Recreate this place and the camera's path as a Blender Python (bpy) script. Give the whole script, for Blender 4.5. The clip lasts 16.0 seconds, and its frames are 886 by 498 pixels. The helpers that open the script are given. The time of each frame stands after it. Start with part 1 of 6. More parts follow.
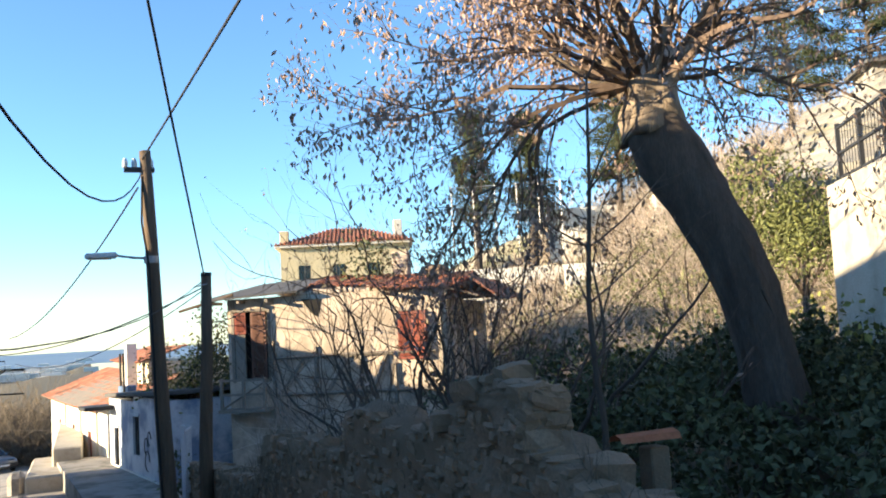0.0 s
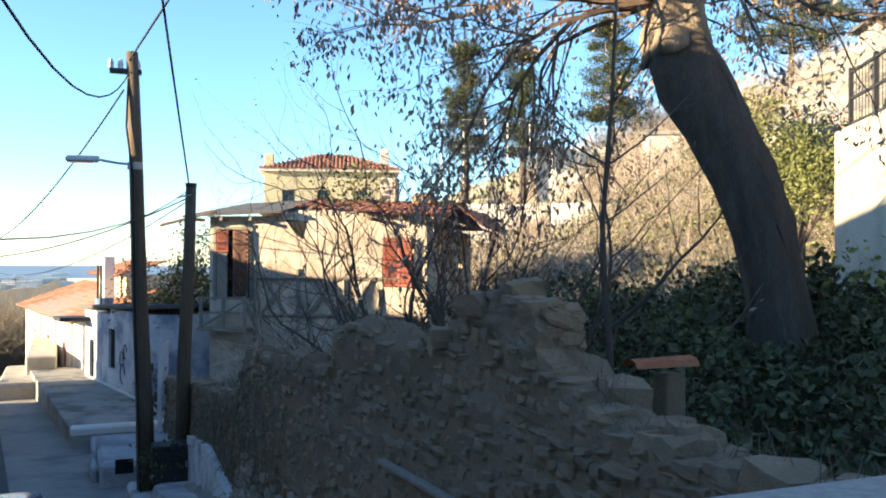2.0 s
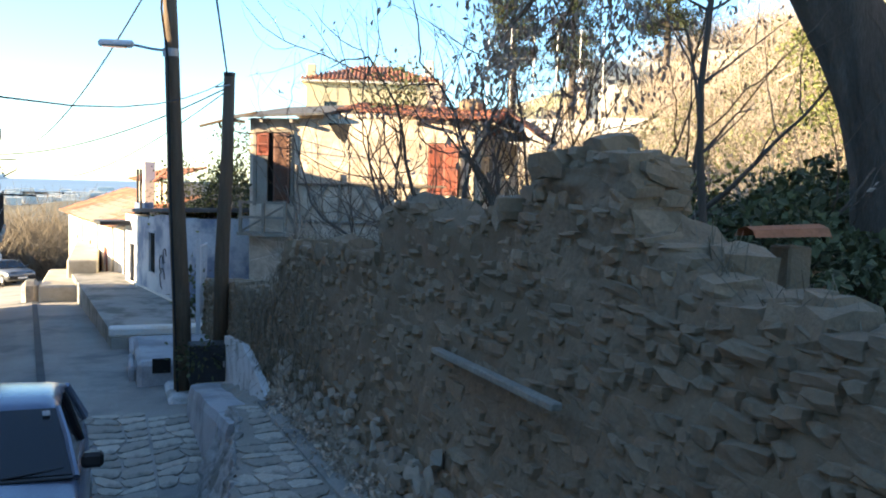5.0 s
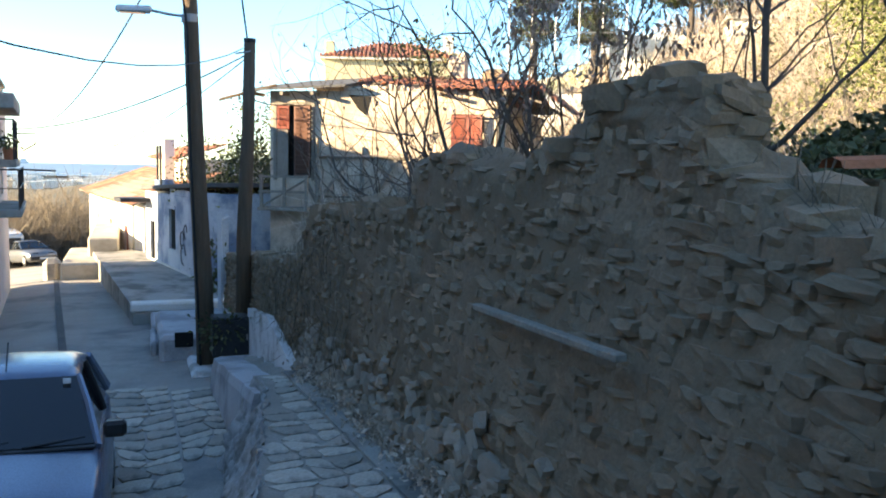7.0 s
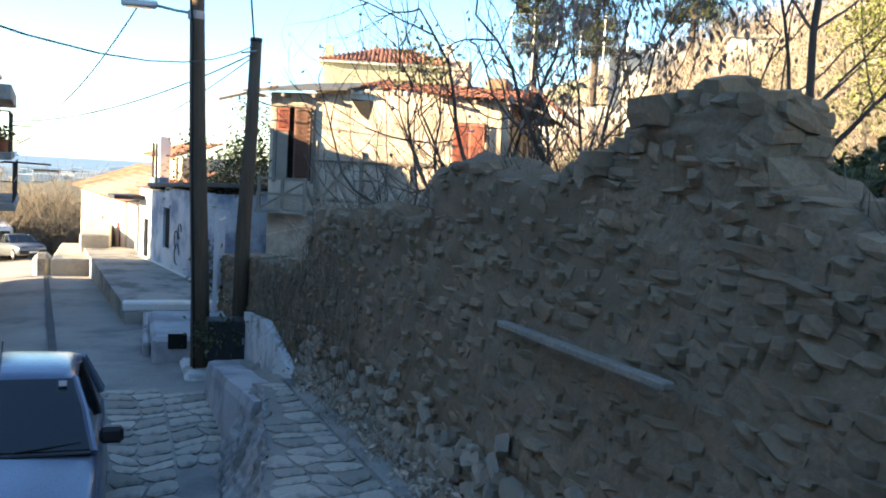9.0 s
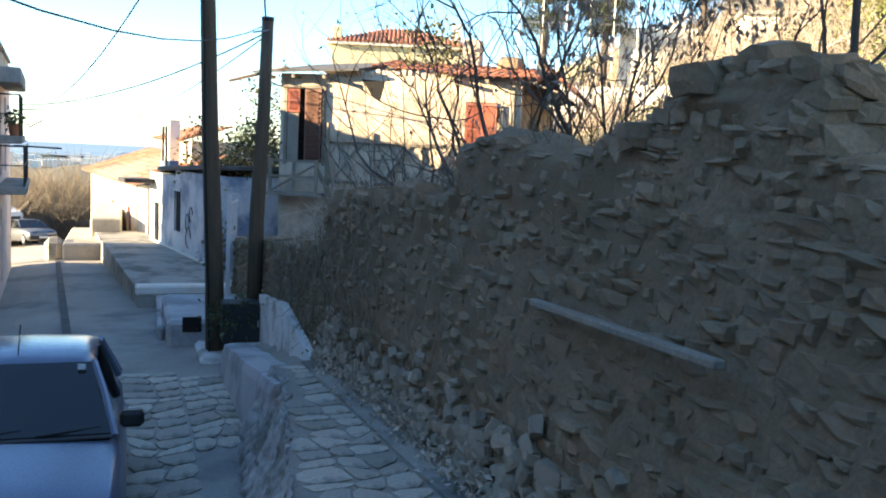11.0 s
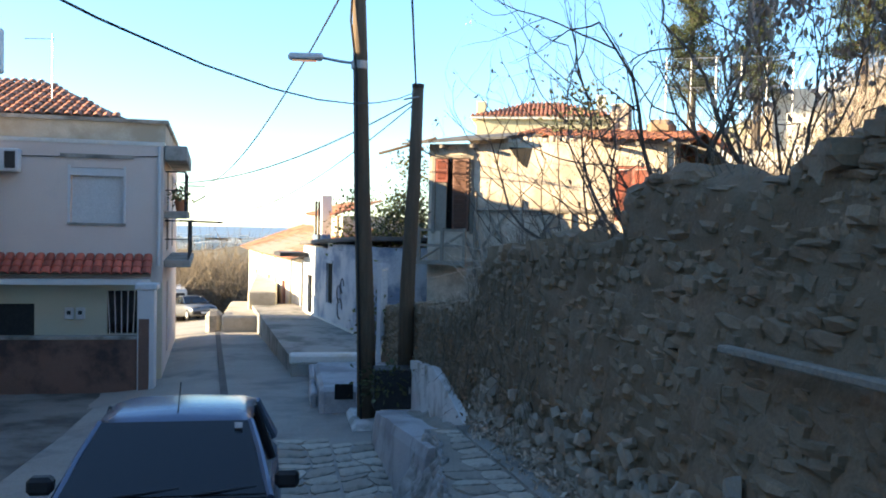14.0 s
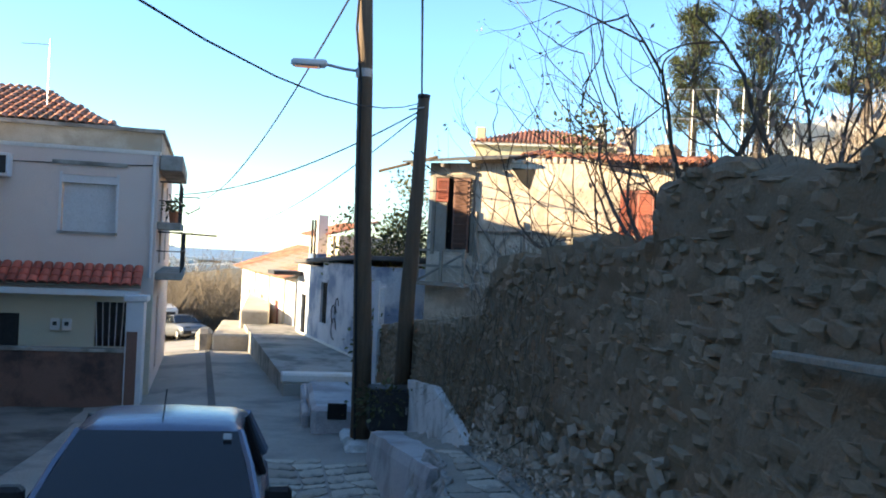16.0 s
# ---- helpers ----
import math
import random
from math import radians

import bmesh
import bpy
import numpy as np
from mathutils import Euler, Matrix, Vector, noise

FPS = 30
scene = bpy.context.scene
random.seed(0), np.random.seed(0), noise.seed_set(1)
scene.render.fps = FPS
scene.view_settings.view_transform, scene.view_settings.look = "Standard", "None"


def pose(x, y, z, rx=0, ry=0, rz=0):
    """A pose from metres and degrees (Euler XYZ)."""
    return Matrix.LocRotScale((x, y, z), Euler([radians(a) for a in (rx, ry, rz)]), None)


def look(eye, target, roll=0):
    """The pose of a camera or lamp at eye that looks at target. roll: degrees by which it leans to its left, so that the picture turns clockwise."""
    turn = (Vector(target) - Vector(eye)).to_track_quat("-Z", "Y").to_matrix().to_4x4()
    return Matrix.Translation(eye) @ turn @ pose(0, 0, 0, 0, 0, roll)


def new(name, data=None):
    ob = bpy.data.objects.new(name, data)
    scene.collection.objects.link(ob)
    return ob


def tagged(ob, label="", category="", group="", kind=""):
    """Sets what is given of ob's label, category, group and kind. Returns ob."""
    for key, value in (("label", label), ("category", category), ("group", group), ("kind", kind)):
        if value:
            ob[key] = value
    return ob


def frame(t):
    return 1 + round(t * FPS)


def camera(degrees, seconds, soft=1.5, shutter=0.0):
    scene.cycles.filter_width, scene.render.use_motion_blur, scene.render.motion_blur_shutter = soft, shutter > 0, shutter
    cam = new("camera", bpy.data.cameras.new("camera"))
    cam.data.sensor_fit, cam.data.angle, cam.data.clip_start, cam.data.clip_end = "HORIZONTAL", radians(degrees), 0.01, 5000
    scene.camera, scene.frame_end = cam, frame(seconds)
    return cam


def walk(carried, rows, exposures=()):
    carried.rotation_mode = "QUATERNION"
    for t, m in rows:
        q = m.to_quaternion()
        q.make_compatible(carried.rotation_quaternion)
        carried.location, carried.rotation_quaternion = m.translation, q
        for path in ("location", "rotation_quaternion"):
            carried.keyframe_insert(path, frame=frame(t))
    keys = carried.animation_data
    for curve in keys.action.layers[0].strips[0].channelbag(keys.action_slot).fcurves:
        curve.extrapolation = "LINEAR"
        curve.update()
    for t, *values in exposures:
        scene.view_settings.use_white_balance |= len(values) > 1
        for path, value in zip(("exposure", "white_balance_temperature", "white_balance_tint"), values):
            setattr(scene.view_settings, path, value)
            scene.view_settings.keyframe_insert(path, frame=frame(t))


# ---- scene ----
cam = camera(52.7, 16.0, soft=1.9)
# camera and walk
PATH = [
    (0, (0.982, -0.082, 2.992), (1.725, 1.768, 3.151), -3.2),
    (0.5, (0.935, 0.001, 2.958), (1.742, 1.828, 3.053), -0.2),
    (1, (1.026, 0.204, 2.918), (1.817, 2.041, 2.953), -5.3),
    (1.5, (1.045, 0.33, 2.863), (1.766, 2.195, 2.928), -2.8),
    (2, (0.961, 0.346, 2.834), (1.741, 2.187, 2.85), 0.2),
    (2.5, (0.979, 0.498, 2.777), (1.857, 2.295, 2.784), 2.6),
    (3, (1.078, 0.677, 2.689), (1.812, 2.537, 2.728), -1.2),
    (3.5, (1.021, 0.741, 2.637), (1.69, 2.625, 2.586), -0.8),
    (4, (0.964, 0.783, 2.647), (1.668, 2.65, 2.502), 5.5),
    (4.5, (1.035, 0.978, 2.567), (1.762, 2.832, 2.39), 3.9),
    (5, (1.132, 1.158, 2.455), (1.83, 3.025, 2.298), 1.5),
    (5.2, (1.11, 1.167, 2.464), (1.807, 3.034, 2.292), 1.1),
    (7.3, (1.135, 1.611, 2.225), (1.774, 3.495, 2.025), 1.0),
    (7.5, (1.11, 1.653, 2.225), (1.719, 3.55, 2.048), 1.1),
    (8, (1.034, 1.687, 2.251), (1.646, 3.584, 2.091), 2.7),
    (8.5, (1.0, 1.726, 2.246), (1.635, 3.615, 2.081), 2.9),
    (9, (1.016, 1.799, 2.24), (1.697, 3.67, 2.058), 3.1),
    (9.2, (1.048, 1.855, 2.218), (1.752, 3.718, 2.037), 3.2),
    (11.3, (0.905, 1.975, 2.19), (1.551, 3.854, 1.961), 2.3),
    (11.5, (0.874, 1.989, 2.187), (1.492, 3.878, 1.959), 2.3),
    (12, (0.85, 2.022, 2.18), (1.353, 3.946, 1.974), 1.8),
    (12.5, (0.792, 2.077, 2.191), (1.259, 4.015, 2.024), 0.7),
    (13, (0.778, 2.142, 2.145), (1.246, 4.082, 2.016), 1.1),
    (13.5, (0.813, 2.164, 2.095), (1.268, 4.106, 1.96), 0.6),
    (14, (0.932, 2.318, 1.982), (1.285, 4.286, 1.918), 1.2),
    (14.5, (0.902, 2.527, 1.951), (1.247, 4.497, 1.92), 0.8),
    (15, (0.837, 2.68, 1.906), (1.256, 4.636, 1.893), 2.5),
    (15.5, (0.843, 2.716, 1.856), (1.301, 4.663, 1.831), 1.3),
    (16, (0.897, 2.802, 1.774), (1.262, 4.768, 1.775), 2.8),
]
walk(cam, [(t, look(eye, target, roll)) for t, eye, target, roll in PATH], [(0, 1.74, 8300, 8), (2.5, 2.05, 8900, 8), (5.0, 2.38, 9200, 8), (9.0, 2.5, 9300, 8), (12.5, 2.42, 9200, 8), (16.0, 2.17, 8900, 8)])

# ---- world, sun, exposure ----
SUN_LEFT, SUN_UP = 85.0, 12.0
world = bpy.data.worlds.new("sky")
scene.world = world
world.use_nodes = True
wn = world.node_tree
sky = wn.nodes.new("ShaderNodeTexSky")
sky.sky_type = "NISHITA"
sky.sun_disc = False
sky.sun_elevation = radians(SUN_UP)
sky.sun_rotation = radians(-SUN_LEFT)
sky.altitude = 60
sky.air_density, sky.dust_density, sky.ozone_density = 0.9, 0.0, 6.0
wn.links.new(sky.outputs[0], wn.nodes["Background"].inputs[0])
wn.nodes["Background"].inputs[1].default_value = 0.148

sun_data = bpy.data.lights.new("sun", "SUN")
sun_data.energy, sun_data.angle, sun_data.color = 5.0, radians(0.5), (1.0, 0.9, 0.76)
sun = new("sun", sun_data)
SUN_WAY = Vector((-math.sin(radians(SUN_LEFT)) * math.cos(radians(SUN_UP)), math.cos(radians(SUN_LEFT)) * math.cos(radians(SUN_UP)), math.sin(radians(SUN_UP))))
sun.matrix_world = look(tuple(SUN_WAY * 80), (0, 0, 0))


# ---- small mesh helpers ----
def part(name, bm, material, parent=None, label="", smooth=False):
    """Links a bmesh as one mesh object, under a thing or on its own."""
    me = bpy.data.meshes.new(name)
    bm.normal_update()
    bm.to_mesh(me)
    bm.free()
    for m in (material if isinstance(material, (list, tuple)) else (material,)):
        me.materials.append(m)
    if smooth:
        me.polygons.foreach_set("use_smooth", [True] * len(me.polygons))
    ob = new(name, me)
    if parent is not None:
        ob.parent = parent
    if label:
        ob["label"] = label
    return ob


def thing(name, at, label, category, group="", kind="", turn=0.0):
    ob = new(name)
    ob.empty_display_size = 0.1
    ob.matrix_world = pose(at[0], at[1], at[2], 0, 0, turn)
    return tagged(ob, label, category, group, kind)


def block(bm, x0, x1, y0, y1, z0, z1, m=None, bevel=0.0, mat=0):
    """Adds a box to bm, bevelled where asked."""
    verts = bmesh.ops.create_cube(bm, size=1.0)["verts"]
    for v in verts:
        v.co = Vector((x0 + (v.co.x + 0.5) * (x1 - x0), y0 + (v.co.y + 0.5) * (y1 - y0), z0 + (v.co.z + 0.5) * (z1 - z0)))
    faces = {f for v in verts for f in v.link_faces}
    if bevel:
        edges = list({e for v in verts for e in v.link_edges})
        out = bmesh.ops.bevel(bm, geom=edges, offset=bevel, segments=1, affect="EDGES", profile=0.5)
        faces = set(out["faces"]) | {f for f in faces if f.is_valid}
        verts = list({v for f in faces for v in f.verts})
    for f in faces:
        f.material_index = mat
    if m is not None:
        bmesh.ops.transform(bm, matrix=m, verts=verts)
    return verts


def boxed(*args, **kw):
    bm = bmesh.new()
    block(bm, *args, **kw)
    return bm


def tube(bm, points, radii, sides=6, cap=True):
    """A tapered tube along a row of points."""
    points = [Vector(p) for p in points]
    if not isinstance(radii, (list, tuple)):
        radii = [radii] * len(points)
    rings = []
    ref = Vector((0.31, 0.17, 0.94))
    for i, p in enumerate(points):
        way = (points[min(i + 1, len(points) - 1)] - points[max(i - 1, 0)]).normalized()
        a = way.cross(ref)
        a = a.normalized() if a.length > 0.05 else way.orthogonal().normalized()
        b = way.cross(a).normalized()
        rings.append([bm.verts.new(p + (a * math.cos(k) + b * math.sin(k)) * radii[i]) for k in (2 * math.pi * j / sides for j in range(sides))])
    for r, s in zip(rings, rings[1:]):
        for j in range(sides):
            bm.faces.new((r[j], r[(j + 1) % sides], s[(j + 1) % sides], s[j]))
    if cap:
        bm.faces.new(rings[0][::-1])
        bm.faces.new(rings[-1])
    return rings


def tubed(points, radii, sides=6):
    bm = bmesh.new()
    tube(bm, points, radii, sides)
    return bm


def panel(bm, pts, thick, way):
    """A slab: a flat outline pushed by thick along way."""
    low = [bm.verts.new(p) for p in pts]
    top = [bm.verts.new(Vector(p) + Vector(way) * thick) for p in pts]
    bm.faces.new(low[::-1])
    bm.faces.new(top)
    for i in range(len(pts)):
        j = (i + 1) % len(pts)
        bm.faces.new((low[i], low[j], top[j], top[i]))
    bmesh.ops.recalc_face_normals(bm, faces=bm.faces)


# ---- materials ----
def material(name, dark, light, rough=0.85, scale=6.0, fine=60.0, bump=0.25, metal=0.0, stain=None, stain_scale=0.8, stain_amount=0.5, per_object=0.0, per_island=0.0, spread=0.6, stretch=(1, 1, 1), spec=0.35):
    """Two colours mixed by coarse and fine grain, with stains and relief."""
    m = bpy.data.materials.new(name)
    m.use_nodes = True
    n, l = m.node_tree.nodes, m.node_tree.links
    b = n["Principled BSDF"]
    b.inputs["Roughness"].default_value = rough
    b.inputs["Metallic"].default_value = metal
    b.inputs["Specular IOR Level"].default_value = spec
    tc, mp = n.new("ShaderNodeTexCoord"), n.new("ShaderNodeMapping")
    mp.inputs["Scale"].default_value = stretch
    l.new(tc.outputs["Object"], mp.inputs[0])

    def grain(size, detail=5.0, rough_=0.6):
        t = n.new("ShaderNodeTexNoise")
        t.inputs["Scale"].default_value, t.inputs["Detail"].default_value, t.inputs["Roughness"].default_value = size, detail, rough_
        l.new(mp.outputs[0], t.inputs["Vector"])
        return t.outputs["Fac"]

    def ramp(value, lo, hi):
        t = n.new("ShaderNodeMapRange")
        t.inputs["From Min"].default_value, t.inputs["From Max"].default_value = lo, hi
        l.new(value, t.inputs["Value"])
        return t.outputs["Result"]

    def mix(fac, a, c, mode="MIX"):
        t = n.new("ShaderNodeMix")
        t.data_type, t.blend_type = "RGBA", mode
        if isinstance(fac, float):
            t.inputs["Factor"].default_value = fac
        else:
            l.new(fac, t.inputs["Factor"])
        for k, v in ((6, a), (7, c)):
            if isinstance(v, tuple):
                t.inputs[k].default_value = (*v, 1)
            else:
                l.new(v, t.inputs[k])
        return t.outputs[2]

    coarse, small = grain(scale), grain(fine, 3.0)
    half = spread / 2
    colour = mix(ramp(coarse, 0.5 - half, 0.5 + half), dark, light)
    mid = tuple(0.5 * (p + q) for p, q in zip(dark, light))
    colour = mix(ramp(small, 0.3, 0.9), colour, tuple(0.55 * c for c in mid))
    if stain:
        s = grain(stain_scale, 8.0, 0.65)
        colour = mix(ramp(s, 0.62 - 0.3 * stain_amount, 0.72 - 0.2 * stain_amount), colour, stain)
    if per_object or per_island:
        src = n.new("ShaderNodeObjectInfo").outputs["Random"] if per_object else n.new("ShaderNodeNewGeometry").outputs["Random Per Island"]
        h = n.new("ShaderNodeHueSaturation")
        l.new(ramp(src, 0.0, 1.0), h.inputs["Value"])
        amount = per_object or per_island
        src_node = h.inputs["Value"].links[0].from_node
        src_node.inputs["To Min"].default_value, src_node.inputs["To Max"].default_value = 1 - amount, 1 + amount
        l.new(colour, h.inputs["Color"])
        colour = h.outputs[0]
    l.new(colour, b.inputs["Base Color"])
    if bump:
        bp = n.new("ShaderNodeBump")
        bp.inputs["Strength"].default_value, bp.inputs["Distance"].default_value = bump, 0.02
        l.new(mix(0.5, coarse, small), bp.inputs["Height"])
        l.new(bp.outputs[0], b.inputs["Normal"])
    return m


def glass(name, tint=(0.02, 0.025, 0.03), rough=0.05):
    m = bpy.data.materials.new(name)
    m.use_nodes = True
    b = m.node_tree.nodes["Principled BSDF"]
    b.inputs["Base Color"].default_value = (*tint, 1)
    b.inputs["Roughness"].default_value = rough
    b.inputs["IOR"].default_value = 1.5
    b.inputs["Transmission Weight"].default_value = 0.35
    return m


ASPHALT = material("worn_concrete_road", (0.29, 0.26, 0.23), (0.42, 0.385, 0.34), 0.9, 0.9, 40, 0.2, stain=(0.17, 0.165, 0.16), stain_scale=0.5, stain_amount=0.35)
PAVER = material("paving_stone", (0.38, 0.33, 0.27), (0.52, 0.455, 0.38), 0.85, 5, 50, 0.35, per_object=0.3, stain=(0.12, 0.115, 0.1), stain_scale=1.5, stain_amount=0.3)
MORTAR = material("dirty_mortar", (0.25, 0.22, 0.185), (0.38, 0.34, 0.29), 0.95, 4, 60, 0.4)
CONCRETE = material("old_concrete", (0.31, 0.285, 0.25), (0.45, 0.42, 0.375), 0.9, 2.5, 50, 0.25, stain=(0.14, 0.135, 0.12), stain_scale=1.2)
WHITEWASH = material("flaking_whitewash", (0.6, 0.6, 0.58), (0.76, 0.75, 0.72), 0.85, 3, 45, 0.25, stain=(0.3, 0.29, 0.26), stain_scale=1.6, stain_amount=0.45)
# whitewash greyed for masonry lying in shade, with dirt stains on top
SHADED_WHITEWASH = material("shaded_dirty_whitewash", (0.42, 0.41, 0.42), (0.55, 0.54, 0.54), 0.9, 1.6, 45, 0.35, stain=(0.26, 0.25, 0.25), stain_scale=1.1, stain_amount=0.5)
MOSSED = material("blackened_mossy_mortar", (0.075, 0.06, 0.045), (0.19, 0.16, 0.125), 0.95, 6, 50, 0.6, stain=(0.3, 0.29, 0.27), stain_scale=3.0, stain_amount=0.3)
# tile red raised to stand for sun on the awning
SUNLIT_TILE = material("sunlit_red_roof_tile", (0.56, 0.09, 0.06), (0.68, 0.16, 0.1), 0.8, 4, 50, 0.25, per_object=0.25)
RUBBLE = material("brown_field_stone", (0.24, 0.158, 0.098), (0.345, 0.242, 0.16), 0.98, 7, 55, 0.6, per_object=0.13, stain=(0.21, 0.145, 0.092), stain_scale=3.0, stain_amount=0.6)
RUBBLE_FILL = material("earthy_rubble_mortar", (0.19, 0.125, 0.076), (0.285, 0.198, 0.13), 0.98, 9, 45, 0.8, stain=(0.17, 0.115, 0.07), stain_scale=1.3, stain_amount=0.5)
EARTH = material("dry_earth", (0.09, 0.075, 0.05), (0.22, 0.19, 0.13), 0.97, 0.6, 12, 0.5, stain=(0.12, 0.11, 0.07), stain_scale=0.25, stain_amount=0.4)
HILL = material("dry_hillside_grass", (0.38, 0.32, 0.22), (0.58, 0.5, 0.37), 0.97, 0.35, 8, 0.5, stain=(0.16, 0.17, 0.07), stain_scale=0.22, stain_amount=0.6)
OCHRE = material("peeling_ochre_plaster", (0.62, 0.48, 0.36), (0.78, 0.64, 0.5), 0.92, 1.8, 40, 0.4, stain=(0.36, 0.29, 0.22), stain_scale=1.3, stain_amount=0.65)
YELLOW = material("cream_plaster", (0.62, 0.52, 0.33), (0.72, 0.63, 0.42), 0.9, 1.2, 40, 0.2, stain=(0.45, 0.4, 0.3), stain_scale=0.9, stain_amount=0.25)
PINK = material("pale_pink_plaster", (0.72, 0.58, 0.51), (0.8, 0.67, 0.6), 0.88, 1.0, 60, 0.12, stain=(0.5, 0.43, 0.4), stain_scale=0.5, stain_amount=0.2)
CREAM = material("cream_ground_floor_plaster", (0.6, 0.55, 0.42), (0.68, 0.62, 0.48), 0.88, 1.0, 60, 0.12, stain=(0.42, 0.38, 0.3), stain_scale=0.7, stain_amount=0.2)
MAROON = material("maroon_painted_plinth", (0.2, 0.1, 0.075), (0.28, 0.145, 0.11), 0.8, 2, 50, 0.15, stain=(0.07, 0.04, 0.035), stain_scale=1.0)
BLUEWHITE = material("weathered_white_limewash", (0.62, 0.63, 0.65), (0.76, 0.77, 0.79), 0.9, 1.6, 40, 0.25, stain=(0.2, 0.25, 0.33), stain_scale=0.8, stain_amount=0.55)
LIMEWHITE = material("bright_limewash", (0.72, 0.69, 0.62), (0.82, 0.79, 0.72), 0.9, 1.6, 40, 0.2, stain=(0.55, 0.48, 0.36), stain_scale=0.8, stain_amount=0.3)
OLDLIME = material("weathered_cream_limewash", (0.46, 0.41, 0.33), (0.62, 0.56, 0.46), 0.92, 1.1, 40, 0.4, stain=(0.34, 0.29, 0.22), stain_scale=0.9, stain_amount=0.5)
TILE = material("clay_roof_tile", (0.46, 0.13, 0.06), (0.6, 0.21, 0.1), 0.85, 5, 50, 0.3, per_object=0.3, per_island=0.0, stain=(0.2, 0.1, 0.07), stain_scale=1.5, stain_amount=0.3)
TILE_BODY = material("clay_roof_tiles", (0.46, 0.16, 0.09), (0.62, 0.27, 0.16), 0.85, 3, 50, 0.3, per_island=0.35, stain=(0.2, 0.11, 0.07), stain_scale=0.9, stain_amount=0.3)
SLATE = material("grey_roof_felt", (0.07, 0.068, 0.065), (0.15, 0.145, 0.14), 0.9, 2, 30, 0.3)
WOOD = material("dark_creosoted_wood", (0.08, 0.053, 0.036), (0.19, 0.13, 0.085), 0.85, 3, 40, 0.5, stretch=(8, 8, 0.6))
PALEWOOD = material("weathered_grey_timber", (0.2, 0.165, 0.13), (0.36, 0.31, 0.25), 0.9, 3, 40, 0.5, stretch=(1, 1, 1))
BROWNWOOD = material("dark_red_brown_paint", (0.13, 0.06, 0.042), (0.2, 0.1, 0.07), 0.75, 3, 40, 0.3)
REDWOOD = material("faded_red_paint", (0.3, 0.075, 0.05), (0.42, 0.12, 0.08), 0.7, 3, 40, 0.3, stain=(0.2, 0.08, 0.06), stain_scale=2.0)
BARK = material("rough_bark", (0.06, 0.046, 0.036), (0.16, 0.125, 0.1), 0.97, 3, 25, 1.0, stretch=(3, 3, 0.6))
# scarred bark, paler than BARK where the sun reaches the tree
SUNLIT_BARK = material("sunlit_scarred_bark", (0.15, 0.11, 0.08), (0.4, 0.31, 0.22), 0.95, 5, 25, 1.0, stretch=(3, 3, 0.6))
TWIG = material("bare_twig", (0.09, 0.06, 0.045), (0.2, 0.14, 0.105), 0.9, 8, 40, 0.2)
BRUSH = material("dry_brushwood", (0.42, 0.335, 0.26), (0.64, 0.53, 0.43), 0.95, 1.0, 20, 0.2, per_island=0.4)
DEADLEAF = material("dead_brown_leaf", (0.3, 0.19, 0.14), (0.52, 0.37, 0.29), 0.85, 2, 20, 0.1, per_island=0.4)
LEAF = material("dark_green_leaf", (0.06, 0.068, 0.028), (0.115, 0.122, 0.05), 0.65, 1, 20, 0.1, per_island=0.5)
# yellow-green lifted well above LEAF, so sunlight sits in the leaf colour
SUNLIT_LEAF = material("sunlit_yellow_green_leaf", (0.16, 0.17, 0.04), (0.3, 0.29, 0.08), 0.65, 1, 20, 0.1, per_island=0.5)
PINE = material("pine_needles", (0.035, 0.05, 0.022), (0.09, 0.105, 0.04), 0.8, 1, 20, 0.1, per_island=0.5)
STEEL = material("galvanised_steel", (0.3, 0.3, 0.3), (0.45, 0.45, 0.45), 0.5, 8, 50, 0.1, metal=0.7)
IRON = material("dark_iron", (0.03, 0.03, 0.032), (0.06, 0.06, 0.062), 0.6, 8, 50, 0.1, metal=0.4)
CABLE = material("black_cable", (0.012, 0.012, 0.013), (0.02, 0.02, 0.02), 0.7, 8, 50, 0.0)
DARK = material("dark_interior", (0.012, 0.011, 0.01), (0.022, 0.02, 0.018), 0.95, 3, 30, 0.0)
GLASS = glass("window_glass")
CARPAINT = material("silver_blue_car_paint", (0.17, 0.22, 0.3), (0.19, 0.24, 0.32), 0.25, 2, 80, 0.0, metal=0.45, spec=0.6)
BLACKPLASTIC = material("black_plastic", (0.012, 0.012, 0.013), (0.022, 0.022, 0.023), 0.5, 8, 60, 0.05)
RUBBER = material("tyre_rubber", (0.012, 0.012, 0.012), (0.02, 0.02, 0.02), 0.9, 8, 60, 0.1)
EDGE_MORTAR = material("crumbling_pale_mortar", (0.3, 0.28, 0.26), (0.5, 0.48, 0.45), 0.95, 5, 40, 0.7, stain=(0.15, 0.14, 0.12), stain_scale=2.2, stain_amount=0.5)
SLOPE_STONE = material("pale_terrace_stone", (0.3, 0.27, 0.22), (0.46, 0.42, 0.35), 0.95, 2, 30, 0.5, per_island=0.3, stain=(0.2, 0.18, 0.13), stain_scale=1.0)
BLUETANK = material("faded_blue_plastic", (0.08, 0.16, 0.3), (0.12, 0.22, 0.38), 0.6, 3, 40, 0.1)
WHITEPAINT = material("white_painted_metal", (0.62, 0.63, 0.63), (0.72, 0.72, 0.72), 0.5, 4, 50, 0.05)
# water colour paled, with the distant haze mixed into it
SEA = material("haze_paled_sea_water", (0.2, 0.29, 0.36), (0.26, 0.35, 0.42), 0.5, 0.002, 0.05, 0.05)

